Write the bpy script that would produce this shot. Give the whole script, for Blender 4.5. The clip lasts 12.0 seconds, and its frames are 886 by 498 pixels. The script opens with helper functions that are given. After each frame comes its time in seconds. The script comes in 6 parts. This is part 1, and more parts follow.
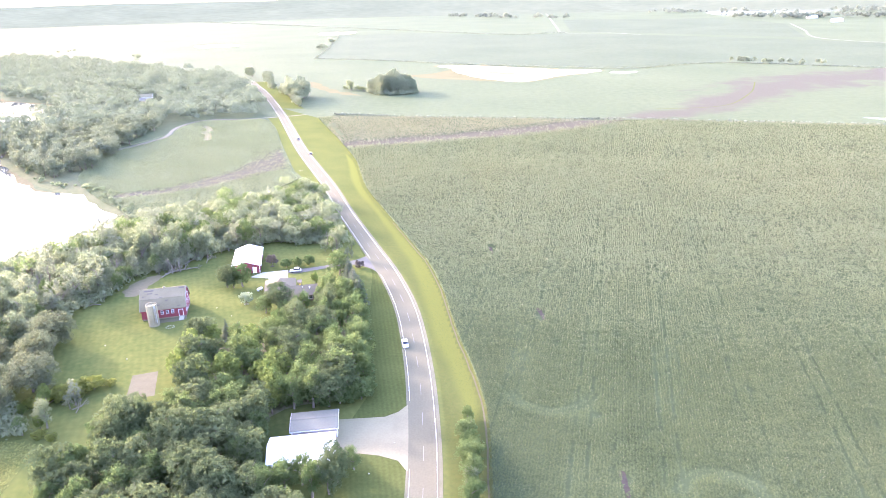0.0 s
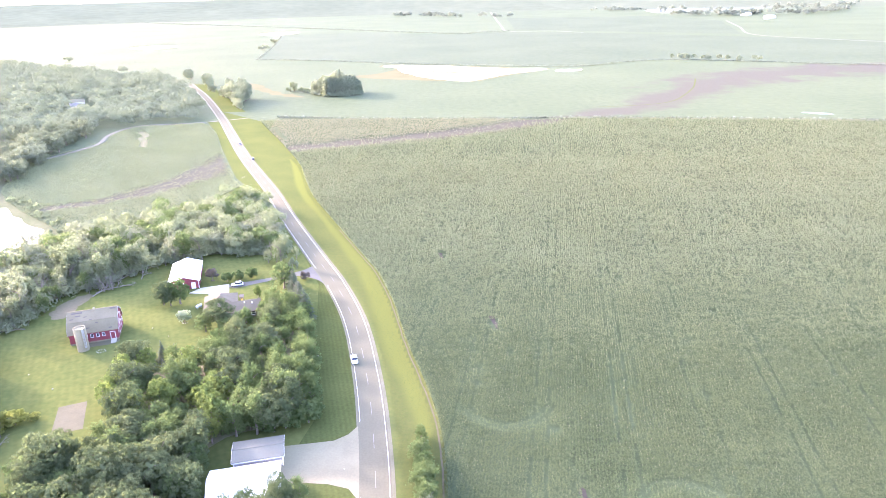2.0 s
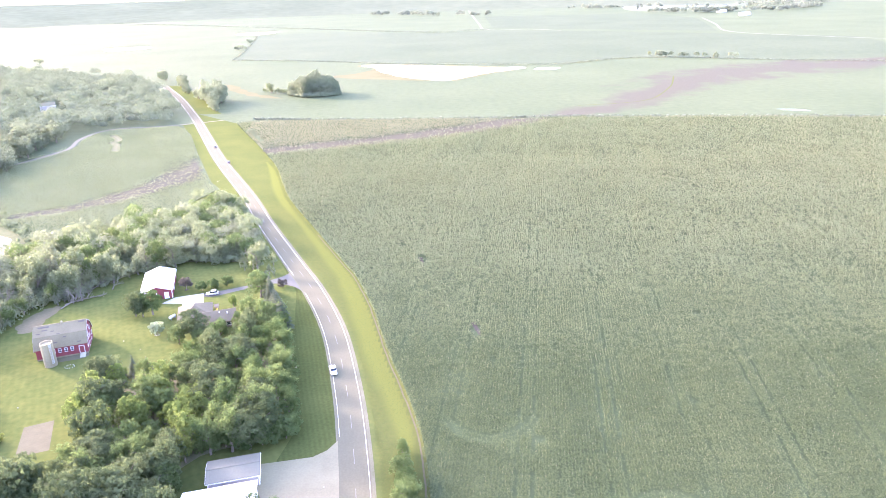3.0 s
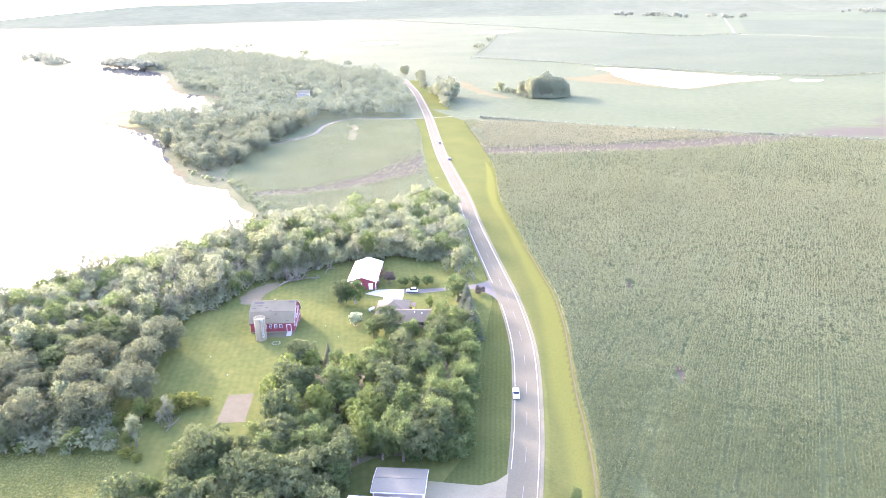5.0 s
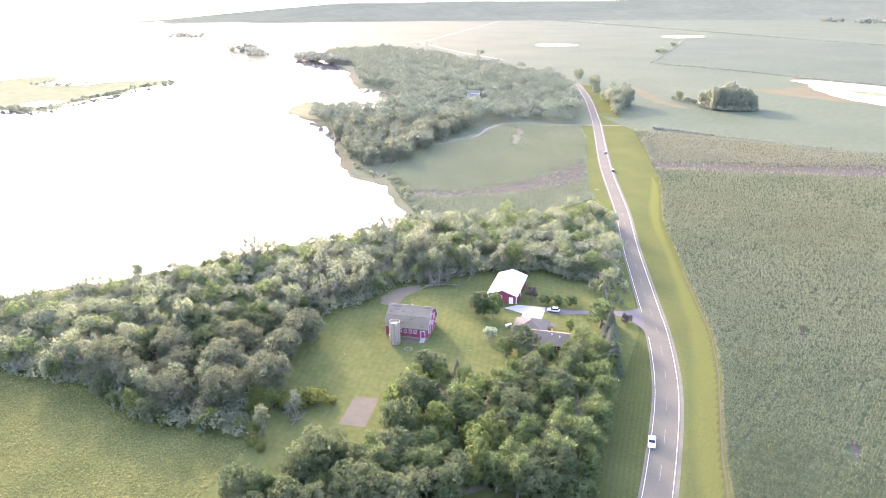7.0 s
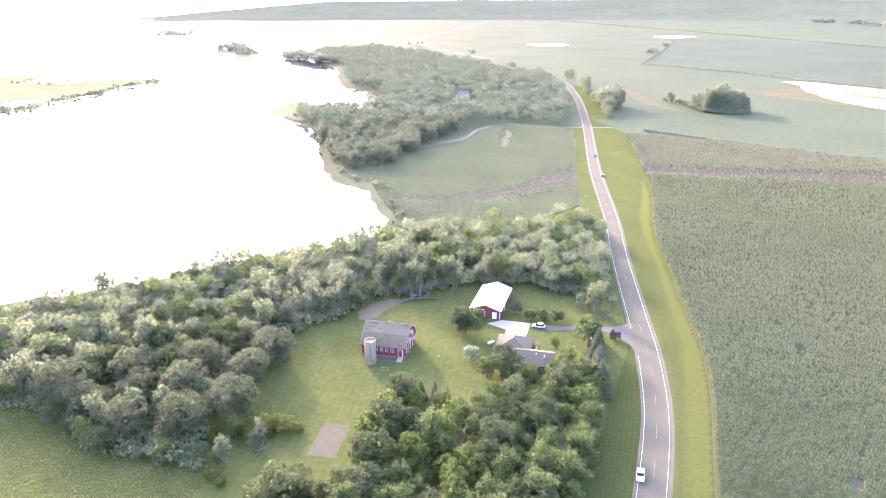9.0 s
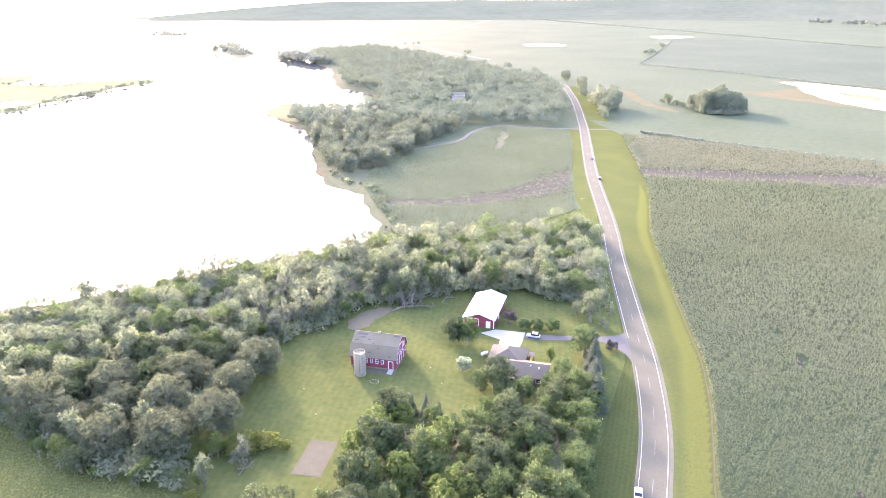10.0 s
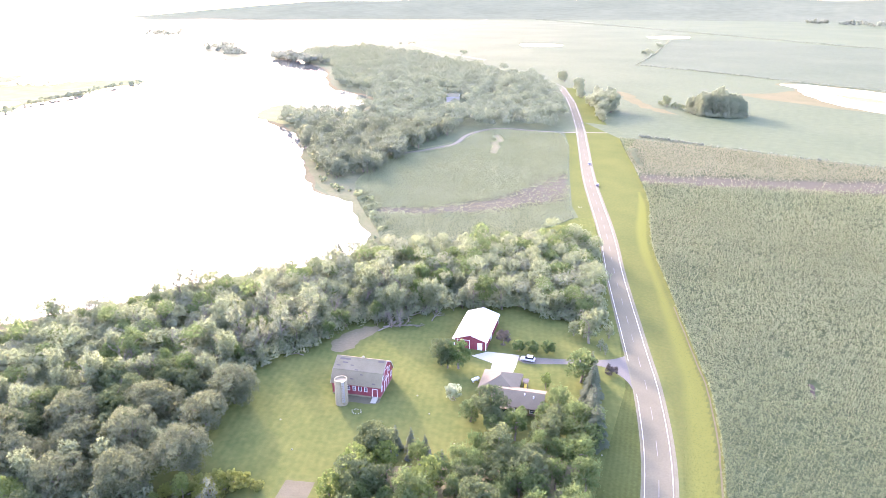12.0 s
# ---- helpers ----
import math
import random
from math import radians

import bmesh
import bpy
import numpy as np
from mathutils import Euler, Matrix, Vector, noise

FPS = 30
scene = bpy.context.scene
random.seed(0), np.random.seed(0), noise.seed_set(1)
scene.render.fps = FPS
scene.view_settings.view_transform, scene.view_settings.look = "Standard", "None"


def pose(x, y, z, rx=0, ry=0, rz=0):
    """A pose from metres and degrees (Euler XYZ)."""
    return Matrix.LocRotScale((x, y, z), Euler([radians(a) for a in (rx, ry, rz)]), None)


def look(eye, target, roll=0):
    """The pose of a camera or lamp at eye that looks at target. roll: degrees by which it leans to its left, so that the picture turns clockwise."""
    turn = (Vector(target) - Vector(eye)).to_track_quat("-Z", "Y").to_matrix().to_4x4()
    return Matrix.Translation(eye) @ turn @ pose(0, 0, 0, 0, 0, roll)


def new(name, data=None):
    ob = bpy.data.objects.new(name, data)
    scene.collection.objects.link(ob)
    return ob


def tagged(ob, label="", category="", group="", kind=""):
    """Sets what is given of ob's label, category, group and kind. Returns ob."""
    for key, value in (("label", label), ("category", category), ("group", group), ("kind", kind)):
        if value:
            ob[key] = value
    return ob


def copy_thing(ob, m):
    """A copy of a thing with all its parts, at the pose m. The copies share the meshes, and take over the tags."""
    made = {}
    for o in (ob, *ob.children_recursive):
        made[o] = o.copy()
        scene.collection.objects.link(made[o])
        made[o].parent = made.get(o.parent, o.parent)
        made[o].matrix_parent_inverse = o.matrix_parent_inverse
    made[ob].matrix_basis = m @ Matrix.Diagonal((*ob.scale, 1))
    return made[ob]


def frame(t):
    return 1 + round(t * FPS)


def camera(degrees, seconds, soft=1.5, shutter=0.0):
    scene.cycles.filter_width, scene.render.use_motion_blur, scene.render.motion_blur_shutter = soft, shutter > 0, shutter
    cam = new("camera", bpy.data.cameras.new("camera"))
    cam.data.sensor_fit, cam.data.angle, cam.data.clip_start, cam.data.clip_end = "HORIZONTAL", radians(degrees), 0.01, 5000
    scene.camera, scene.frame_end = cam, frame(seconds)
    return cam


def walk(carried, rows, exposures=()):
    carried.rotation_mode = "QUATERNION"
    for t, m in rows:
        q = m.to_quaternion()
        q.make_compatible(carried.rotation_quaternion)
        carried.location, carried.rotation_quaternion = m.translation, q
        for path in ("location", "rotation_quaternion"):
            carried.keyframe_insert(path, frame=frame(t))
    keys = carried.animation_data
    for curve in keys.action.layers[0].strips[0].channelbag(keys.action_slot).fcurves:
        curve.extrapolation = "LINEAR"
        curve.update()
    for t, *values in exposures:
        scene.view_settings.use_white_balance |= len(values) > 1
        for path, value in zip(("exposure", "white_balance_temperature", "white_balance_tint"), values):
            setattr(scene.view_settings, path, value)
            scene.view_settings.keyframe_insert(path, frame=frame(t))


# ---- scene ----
cam = camera(66.0, 12.0, soft=0.75)
PATH = [
    (0, (-1.019, 11.403, 104.62), (-1.227, 13.266, 103.923), -1.3),
    (0.5, (-1.178, 13.002, 104.637), (-1.371, 14.867, 103.94), -1.4),
    (1, (-1.022, 14.984, 104.757), (-1.183, 16.851, 104.058), -1.4),
    (1.5, (-0.921, 17.482, 104.837), (-1.035, 19.352, 104.137), -1.3),
    (2, (-0.617, 20.125, 104.9), (-0.684, 21.996, 104.197), -1.5),
    (2.5, (-0.193, 22.942, 105.053), (-0.219, 24.812, 104.346), -1.7),
    (2.7, (-0.099, 24.016, 105.078), (-0.11, 25.887, 104.37), -1.8),
    (4.3, (-1.087, 34.467, 105.813), (-1.463, 36.302, 105.111), -1.6),
    (4.5, (-0.404, 36.081, 105.867), (-0.996, 37.861, 105.171), -1.2),
    (5, (1.191, 39.085, 106.055), (0.571, 40.855, 105.362), -1.3),
    (5.5, (1.054, 41.411, 106.424), (0.314, 43.135, 105.734), -1.1),
    (6, (2.112, 44.362, 106.875), (1.066, 45.923, 106.19), -0.7),
    (6.5, (1.996, 47.473, 107.161), (0.955, 49.037, 106.476), -0.6),
    (7, (1.558, 50.692, 107.375), (0.522, 52.26, 106.689), -0.5),
    (9, (-1.971, 63.943, 107.756), (-2.987, 65.522, 107.067), -0.2),
    (9.5, (-3.055, 67.342, 107.813), (-4.068, 68.923, 107.124), -0.2),
    (10, (-4.241, 70.705, 108.014), (-5.25, 72.288, 107.325), -0.2),
    (10.5, (-5.875, 74.285, 108.223), (-6.881, 75.87, 107.532), -0.1),
    (11, (-7.363, 77.674, 108.355), (-8.366, 79.26, 107.664), -0.1),
    (11.5, (-9.003, 81.23, 108.55), (-10.004, 82.817, 107.858), 0.1),
    (12, (-10.365, 84.885, 108.61), (-11.365, 86.473, 107.919), -0.0),
]
walk(cam, [(t, look(eye, target, roll)) for t, eye, target, roll in PATH], exposures=((0.0, 4.13, 6240, 41), (2.5, 4.15, 6240, 41), (5.0, 4.11, 6240, 42), (5.5, 4.08, 6290, 43), (6.5, 3.67, 6290, 44), (9.5, 3.76, 6290, 44), (12.0, 3.97, 6290, 44)))

# ---- world, sun ----
SUN = Vector((-0.84, 0.52, 0.0)).normalized() * math.cos(radians(18.5)) + Vector((0, 0, math.sin(radians(18.5))))
world = bpy.data.worlds.new("hazy_evening_sky")
scene.world = world
world.use_nodes = True
wn, wl = world.node_tree.nodes, world.node_tree.links
sky = wn.new("ShaderNodeTexSky")
sky.sky_type, sky.sun_disc = "NISHITA", False
sky.sun_elevation, sky.sun_rotation = radians(18.5), radians(-58.2)
sky.air_density, sky.dust_density, sky.ozone_density = 1.0, 2.0, 1.5
wl.new(sky.outputs[0], wn["Background"].inputs[0])
wn["Background"].inputs[1].default_value = 0.15
sun = new("sun", bpy.data.lights.new("sun", "SUN"))
sun.data.energy, sun.data.angle, sun.data.color = 0.88, radians(3.0), (1.0, 0.93, 0.82)
sun.matrix_world = look((0, 0, 300), Vector((0, 0, 300)) - SUN)

# ---- materials ----
MATS = {}


def mat(name, a, b=None, scale=0.3, fine=3.0, rough=0.8, bump=0.0, bump_scale=4.0, sheen=0.0, spec=0.08,
        metal=0.0, per_object=0.0, per_island=0.0, coat=0.0, bare=None):
    """Two colours mixed by noise at two scales, with relief."""
    m = bpy.data.materials.new(name)
    m.use_nodes = True
    n, l = m.node_tree.nodes, m.node_tree.links
    p = n["Principled BSDF"]
    p.inputs["Roughness"].default_value, p.inputs["Metallic"].default_value = rough, metal
    p.inputs["Specular IOR Level"].default_value = spec
    p.inputs["Coat Weight"].default_value = coat
    if sheen:
        p.inputs["Sheen Weight"].default_value, p.inputs["Sheen Roughness"].default_value = sheen, 0.5
    geo = n.new("ShaderNodeNewGeometry")
    big, small = n.new("ShaderNodeTexNoise"), n.new("ShaderNodeTexNoise")
    for tex, s, d in ((big, scale, 3.0), (small, fine, 4.0)):
        l.new(geo.outputs["Position"], tex.inputs["Vector"])
        tex.inputs["Scale"].default_value, tex.inputs["Detail"].default_value = s, d
    add = n.new("ShaderNodeMath")
    add.operation = "ADD"
    l.new(big.outputs[0], add.inputs[0]), l.new(small.outputs[0], add.inputs[1])
    last = add
    for amount, make, socket in ((per_object, "ShaderNodeObjectInfo", "Random"), (per_island, "ShaderNodeNewGeometry", "Random Per Island")):
        if amount:
            src, mul = n.new(make), n.new("ShaderNodeMath")
            mul.operation = "MULTIPLY_ADD"
            l.new(src.outputs[socket], mul.inputs[0])
            mul.inputs[1].default_value = amount
            l.new(last.outputs[0], mul.inputs[2])
            shift = n.new("ShaderNodeMath")
            shift.operation = "SUBTRACT"
            l.new(mul.outputs[0], shift.inputs[0])
            shift.inputs[1].default_value = amount / 2
            last = shift
    ramp = n.new("ShaderNodeMapRange")
    ramp.inputs[1].default_value, ramp.inputs[2].default_value = 0.7, 1.3
    l.new(last.outputs[0], ramp.inputs[0])
    mix = n.new("ShaderNodeMix")
    mix.data_type = "RGBA"
    l.new(ramp.outputs[0], mix.inputs[0])
    mix.inputs[6].default_value, mix.inputs[7].default_value = (*a, 1), (*(b or [c * 0.75 for c in a]), 1)
    l.new(mix.outputs[2], p.inputs["Base Color"])
    if bare:
        # bare soil shows through where the mesh's own attribute says so
        where, soil, torn = n.new("ShaderNodeAttribute"), n.new("ShaderNodeMix"), n.new("ShaderNodeMath")
        where.attribute_name = "bare"
        torn.operation, torn.use_clamp = "MULTIPLY_ADD", True
        l.new(small.outputs[0], torn.inputs[0])
        torn.inputs[1].default_value = 0.5
        shift = n.new("ShaderNodeMath")
        shift.operation = "MULTIPLY_ADD"
        l.new(where.outputs["Fac"], shift.inputs[0])
        shift.inputs[1].default_value, shift.inputs[2].default_value = 1.3, -0.38
        l.new(shift.outputs[0], torn.inputs[2])
        soil.data_type = "RGBA"
        l.new(torn.outputs[0], soil.inputs[0]), l.new(mix.outputs[2], soil.inputs[6])
        soil.inputs[7].default_value = (*bare, 1)
        l.new(soil.outputs[2], p.inputs["Base Color"])
    if bump:
        relief, tex = n.new("ShaderNodeBump"), n.new("ShaderNodeTexNoise")
        l.new(geo.outputs["Position"], tex.inputs["Vector"])
        tex.inputs["Scale"].default_value, tex.inputs["Detail"].default_value = bump_scale, 5
        relief.inputs["Strength"].default_value, relief.inputs["Distance"].default_value = 0.6, bump
        l.new(tex.outputs[0], relief.inputs["Height"])
        l.new(relief.outputs[0], p.inputs["Normal"])
    MATS[name] = m
    return m


def leafy(name, a, b, translucent=0.5, per_object=0.4, per_island=0.22, scale=0.15, rough=0.8, sheen=0.0, soft=0.0):
    """Foliage: leaves let some of the light through."""
    m = mat(name, a, b, scale=scale, fine=1.2, rough=rough, per_object=per_object, per_island=per_island, spec=0.02, sheen=sheen)
    n, l = m.node_tree.nodes, m.node_tree.links
    tr, mix = n.new("ShaderNodeBsdfTranslucent"), n.new("ShaderNodeMixShader")
    colour = n["Principled BSDF"].inputs["Base Color"].links[0].from_socket
    bright = n.new("ShaderNodeMix")
    bright.data_type, bright.blend_type = "RGBA", "MULTIPLY"
    bright.inputs[0].default_value = 1.0
    l.new(colour, bright.inputs[6])
    bright.inputs[7].default_value = (1.05, 1.10, 0.88, 1)
    l.new(bright.outputs[2], tr.inputs["Color"])
    mix.inputs[0].default_value = translucent
    l.new(n["Principled BSDF"].outputs[0], mix.inputs[1]), l.new(tr.outputs[0], mix.inputs[2])
    l.new(mix.outputs[0], n["Material Output"].inputs["Surface"])
    if soft:
        # leaves of one clump point many ways: their faces shade more alike, turned towards the sky
        geo, up, unit = n.new("ShaderNodeNewGeometry"), n.new("ShaderNodeVectorMath"), n.new("ShaderNodeVectorMath")
        up.operation, unit.operation = "ADD", "NORMALIZE"
        l.new(geo.outputs["Normal"], up.inputs[0])
        up.inputs[1].default_value = (0, 0, soft)
        l.new(up.outputs[0], unit.inputs[0])
        l.new(unit.outputs[0], n["Principled BSDF"].inputs["Normal"])
    return m


def striped(m, direction, spacing, amount):
    """Adds mowing or sowing lines across the direction to a material's colour."""
    n, l = m.node_tree.nodes, m.node_tree.links
    p = n["Principled BSDF"]
    colour = p.inputs["Base Color"].links[0].from_socket
    geo, dot, wave = n.new("ShaderNodeNewGeometry"), n.new("ShaderNodeVectorMath"), n.new("ShaderNodeMath")
    dot.operation = "DOT_PRODUCT"
    l.new(geo.outputs["Position"], dot.inputs[0])
    dot.inputs[1].default_value = Vector((direction[0], direction[1], 0)).normalized() * (2 * math.pi / spacing)
    wave.operation = "SINE"
    wob = n.new("ShaderNodeTexNoise")
    wob.inputs["Scale"].default_value = 0.02
    l.new(geo.outputs["Position"], wob.inputs["Vector"])
    add = n.new("ShaderNodeMath")
    add.operation = "MULTIPLY_ADD"
    l.new(wob.outputs[0], add.inputs[0])
    add.inputs[1].default_value = 6.0
    l.new(dot.outputs["Value"], add.inputs[2])
    l.new(add.outputs[0], wave.inputs[0])
    rng = n.new("ShaderNodeMapRange")
    rng.inputs[1].default_value, rng.inputs[2].default_value = -1, 1
    rng.inputs[3].default_value, rng.inputs[4].default_value = 1 - amount, 1 + amount
    l.new(wave.outputs[0], rng.inputs[0])
    mul = n.new("ShaderNodeVectorMath")
    mul.operation = "SCALE"
    l.new(colour, mul.inputs[0]), l.new(rng.outputs[0], mul.inputs["Scale"])
    l.new(mul.outputs[0], p.inputs["Base Color"])
    return m


striped(mat("far_field", (0.066, 0.083, 0.043), (0.088, 0.103, 0.054), scale=0.006, fine=0.15, rough=0.6, spec=0.0022, sheen=0.0055, bump=0.3, bump_scale=1.2), (1, 0.06), 9.0, 0.008)
mat("banded_field", (0.066, 0.083, 0.043), (0.088, 0.103, 0.054), scale=0.006, fine=0.15, rough=0.6, spec=0.0022, sheen=0.0055, bump=0.3, bump_scale=1.2, bare=(0.073, 0.068, 0.047))
# paler than the fields: distance haze is put into the ridge's colour
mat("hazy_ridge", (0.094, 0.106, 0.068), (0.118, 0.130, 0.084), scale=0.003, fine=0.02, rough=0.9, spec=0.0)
mat("dark_crop", (0.060, 0.076, 0.042), (0.080, 0.094, 0.053), scale=0.006, fine=0.1, rough=0.6, spec=0.0022, sheen=0.0055, bump=0.3, bump_scale=1.2)
striped(mat("lawn", (0.065, 0.081, 0.025), (0.104, 0.110, 0.034), scale=0.07, fine=0.5, rough=0.8, spec=0.0, bump=0.08, bump_scale=3), (0.9, 0.44), 2.1, 0.03)
striped(mat("mown_verge", (0.049, 0.060, 0.018), (0.073, 0.082, 0.026), scale=0.06, fine=1.2, rough=0.8, spec=0.0, bump=0.08, bump_scale=3), (0.97, 0.25), 1.3, 0.045)
mat("roadside_weeds", (0.095, 0.101, 0.032), (0.069, 0.083, 0.028), scale=0.045, fine=0.8, rough=0.8, spec=0.0, bump=0.08, bump_scale=1.8)
mat("flowering_weeds", (0.095, 0.101, 0.032), (0.069, 0.083, 0.028), scale=0.045, fine=0.8, rough=0.8, spec=0.0, bump=0.08, bump_scale=1.8, bare=(0.106, 0.116, 0.031))
mat("meadow", (0.082, 0.100, 0.030), (0.136, 0.142, 0.044), scale=0.07, fine=0.45, rough=0.8, spec=0.0, bump=0.1, bump_scale=0.7)
mat("dark_soil", (0.062, 0.052, 0.042), (0.086, 0.074, 0.058), scale=0.3, fine=2.0, rough=0.9, spec=0.0, bump=0.1, bump_scale=3)
mat("sandy_soil", (0.140, 0.121, 0.067), (0.104, 0.103, 0.054), scale=0.03, fine=0.4, rough=0.9, spec=0.0)
mat("garden_soil", (0.112, 0.103, 0.062), (0.088, 0.081, 0.048), scale=0.3, fine=2.5, rough=0.95, bump=0.1, bump_scale=3)
mat("forest_floor", (0.105, 0.108, 0.056), (0.150, 0.140, 0.080), scale=0.2, fine=1.5, rough=0.95, bump=0.2)
mat("asphalt", (0.126, 0.116, 0.075), (0.102, 0.095, 0.061), scale=0.08, fine=2.0, rough=0.9, spec=0.02, bump=0.01, bump_scale=20)
mat("drive_asphalt", (0.125, 0.115, 0.092), (0.100, 0.092, 0.075), scale=0.1, fine=2.0, rough=0.85, bump=0.01, bump_scale=20)
mat("shoulder_gravel", (0.138, 0.126, 0.084), (0.104, 0.102, 0.056), scale=0.25, fine=3.0, rough=0.9, bump=0.02, bump_scale=10)
mat("creek_bed", (0.150, 0.138, 0.105), (0.110, 0.105, 0.078), scale=0.3, fine=2.0, rough=0.8)
mat("gravel", (0.176, 0.160, 0.116), (0.138, 0.125, 0.090), scale=0.3, fine=4.0, rough=0.9, bump=0.02, bump_scale=10)
mat("concrete", (0.350, 0.327, 0.244), (0.300, 0.278, 0.210), scale=0.15, fine=2.0, rough=0.8)
mat("old_concrete", (0.203, 0.180, 0.108), (0.165, 0.146, 0.088), scale=0.15, fine=2.0, rough=0.85)
mat("road_paint", (0.62, 0.61, 0.56), (0.42, 0.41, 0.38), scale=0.5, fine=6.0, rough=0.6)
mat("worn_paint", (0.21, 0.19, 0.165), (0.165, 0.150, 0.12), scale=0.5, fine=3.0, rough=0.7)
mat("mud", (0.098, 0.090, 0.052), (0.132, 0.120, 0.070), scale=0.1, fine=0.8, rough=0.9, spec=0.0, bump=0.1)
mat("shore_grass", (0.082, 0.094, 0.048), (0.130, 0.126, 0.072), scale=0.05, fine=0.5, rough=0.9, bump=0.1, bump_scale=0.9, spec=0.0)
mat("reeds", (0.140, 0.150, 0.072), (0.185, 0.185, 0.100), scale=0.06, fine=0.5, rough=0.85, bump=0.06, bump_scale=0.9, spec=0.0)
mat("water", (0.05, 0.06, 0.06), (0.06, 0.07, 0.07), scale=0.01, fine=0.05, rough=0.05, spec=0.5, bump=0.02, bump_scale=0.5)
mat("field_pond", (0.05, 0.06, 0.06), (0.06, 0.07, 0.07), scale=0.01, fine=0.05, rough=0.12, spec=0.5)
mat("barn_red", (0.175, 0.036, 0.042), (0.220, 0.060, 0.062), scale=0.4, fine=4.0, rough=0.7)
mat("white_trim", (0.78, 0.77, 0.76), (0.66, 0.65, 0.64), scale=0.5, fine=3.0, rough=0.6)
mat("grey_shingle", (0.142, 0.118, 0.072), (0.180, 0.150, 0.094), scale=0.3, fine=5.0, rough=0.85, bump=0.02, bump_scale=6)
mat("shingle_patch", (0.090, 0.074, 0.060), (0.115, 0.094, 0.078), scale=0.5, fine=5.0, rough=0.9)
mat("house_siding", (0.170, 0.140, 0.095), (0.140, 0.116, 0.080), scale=0.4, fine=3.0, rough=0.8)
mat("dry_dirt", (0.142, 0.118, 0.070), (0.104, 0.094, 0.050), scale=0.12, fine=1.0, rough=0.95, bump=0.1, bump_scale=3)
mat("house_shingle", (0.114, 0.096, 0.064), (0.140, 0.119, 0.079), scale=0.3, fine=5.0, rough=0.85, bump=0.02, bump_scale=6)
mat("white_steel", (0.82, 0.82, 0.82), (0.76, 0.76, 0.77), scale=0.3, fine=2.0, rough=0.35, spec=0.5)
mat("blue_steel", (0.140, 0.138, 0.106), (0.124, 0.122, 0.094), scale=0.3, fine=2.0, rough=0.7, spec=0.02)
mat("grey_siding", (0.36, 0.33, 0.31), (0.31, 0.29, 0.27), scale=0.3, fine=2.0, rough=0.7)
mat("dark_glass", (0.02, 0.025, 0.03), rough=0.08, spec=0.6)
mat("silo_concrete", (0.300, 0.252, 0.158), (0.228, 0.190, 0.118), scale=0.35, fine=3.0, rough=0.85)
mat("galvanised", (0.5, 0.5, 0.5), (0.4, 0.4, 0.4), rough=0.4, metal=0.8)
mat("car_white", (0.8, 0.8, 0.8), (0.78, 0.78, 0.78), rough=0.25, coat=0.5)
mat("car_silver", (0.55, 0.55, 0.54), (0.52, 0.52, 0.51), rough=0.25, metal=0.1, coat=0.5)
mat("car_dark", (0.08, 0.07, 0.075), rough=0.25, coat=0.5)
mat("rubber", (0.02, 0.02, 0.02), rough=0.9)
mat("play_yellow", (0.75, 0.52, 0.08), (0.7, 0.48, 0.1), rough=0.45)
mat("wood", (0.22, 0.15, 0.1), (0.3, 0.22, 0.16), scale=0.5, fine=6.0, rough=0.8)
mat("bark", (0.14, 0.11, 0.085), (0.2, 0.17, 0.14), scale=0.5, fine=4.0, rough=0.9)
mat("pale_bark", (0.190, 0.166, 0.128), (0.145, 0.125, 0.098), scale=0.5, fine=4.0, rough=0.9)
leafy("oak_leaf", (0.072, 0.096, 0.045), (0.114, 0.136, 0.068), per_island=0.1, translucent=0.55, soft=0.35)
leafy("ash_leaf", (0.082, 0.120, 0.046), (0.130, 0.166, 0.070), per_island=0.1, translucent=0.6, soft=0.35)
leafy("lime_leaf", (0.112, 0.152, 0.046), (0.160, 0.194, 0.066), per_island=0.1, translucent=0.6, soft=0.35)
leafy("scrub_leaf", (0.164, 0.188, 0.106), (0.208, 0.230, 0.140), translucent=0.58, per_object=0.25, per_island=0.06, soft=0.45)
leafy("grey_leaf", (0.164, 0.180, 0.118), (0.204, 0.218, 0.150), translucent=0.56, per_object=0.3, per_island=0.06, soft=0.45)
leafy("old_oak_leaf", (0.099, 0.110, 0.063), (0.131, 0.142, 0.085), per_island=0.06, translucent=0.52, soft=0.4)
leafy("plum_leaf", (0.082, 0.070, 0.058), (0.116, 0.098, 0.080), translucent=0.4, soft=0.4)
# far thicket leaf, lightened because haze lifts its shaded side
leafy("hazy_thicket_leaf", (0.214, 0.236, 0.156), (0.262, 0.282, 0.196), translucent=0.6, per_object=0.3, per_island=0.06, soft=0.45)
leafy("spruce_leaf", (0.070, 0.086, 0.050), (0.102, 0.118, 0.072), translucent=0.3, soft=0.3)
leafy("blue_spruce_leaf", (0.090, 0.108, 0.086), (0.126, 0.144, 0.116), translucent=0.2, soft=0.5)
leafy("yellow_leaf", (0.166, 0.186, 0.050), (0.226, 0.236, 0.074), per_island=0.1, translucent=0.6, soft=0.35)
leafy("blossom", (0.270, 0.310, 0.180), (0.360, 0.390, 0.250))
# leaves of distant trees, their colours paled for the haze before them
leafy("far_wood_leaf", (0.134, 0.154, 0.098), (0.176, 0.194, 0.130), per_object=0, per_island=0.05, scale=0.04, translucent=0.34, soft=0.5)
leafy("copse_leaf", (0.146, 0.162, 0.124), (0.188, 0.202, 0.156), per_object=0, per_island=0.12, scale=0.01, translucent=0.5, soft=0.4)
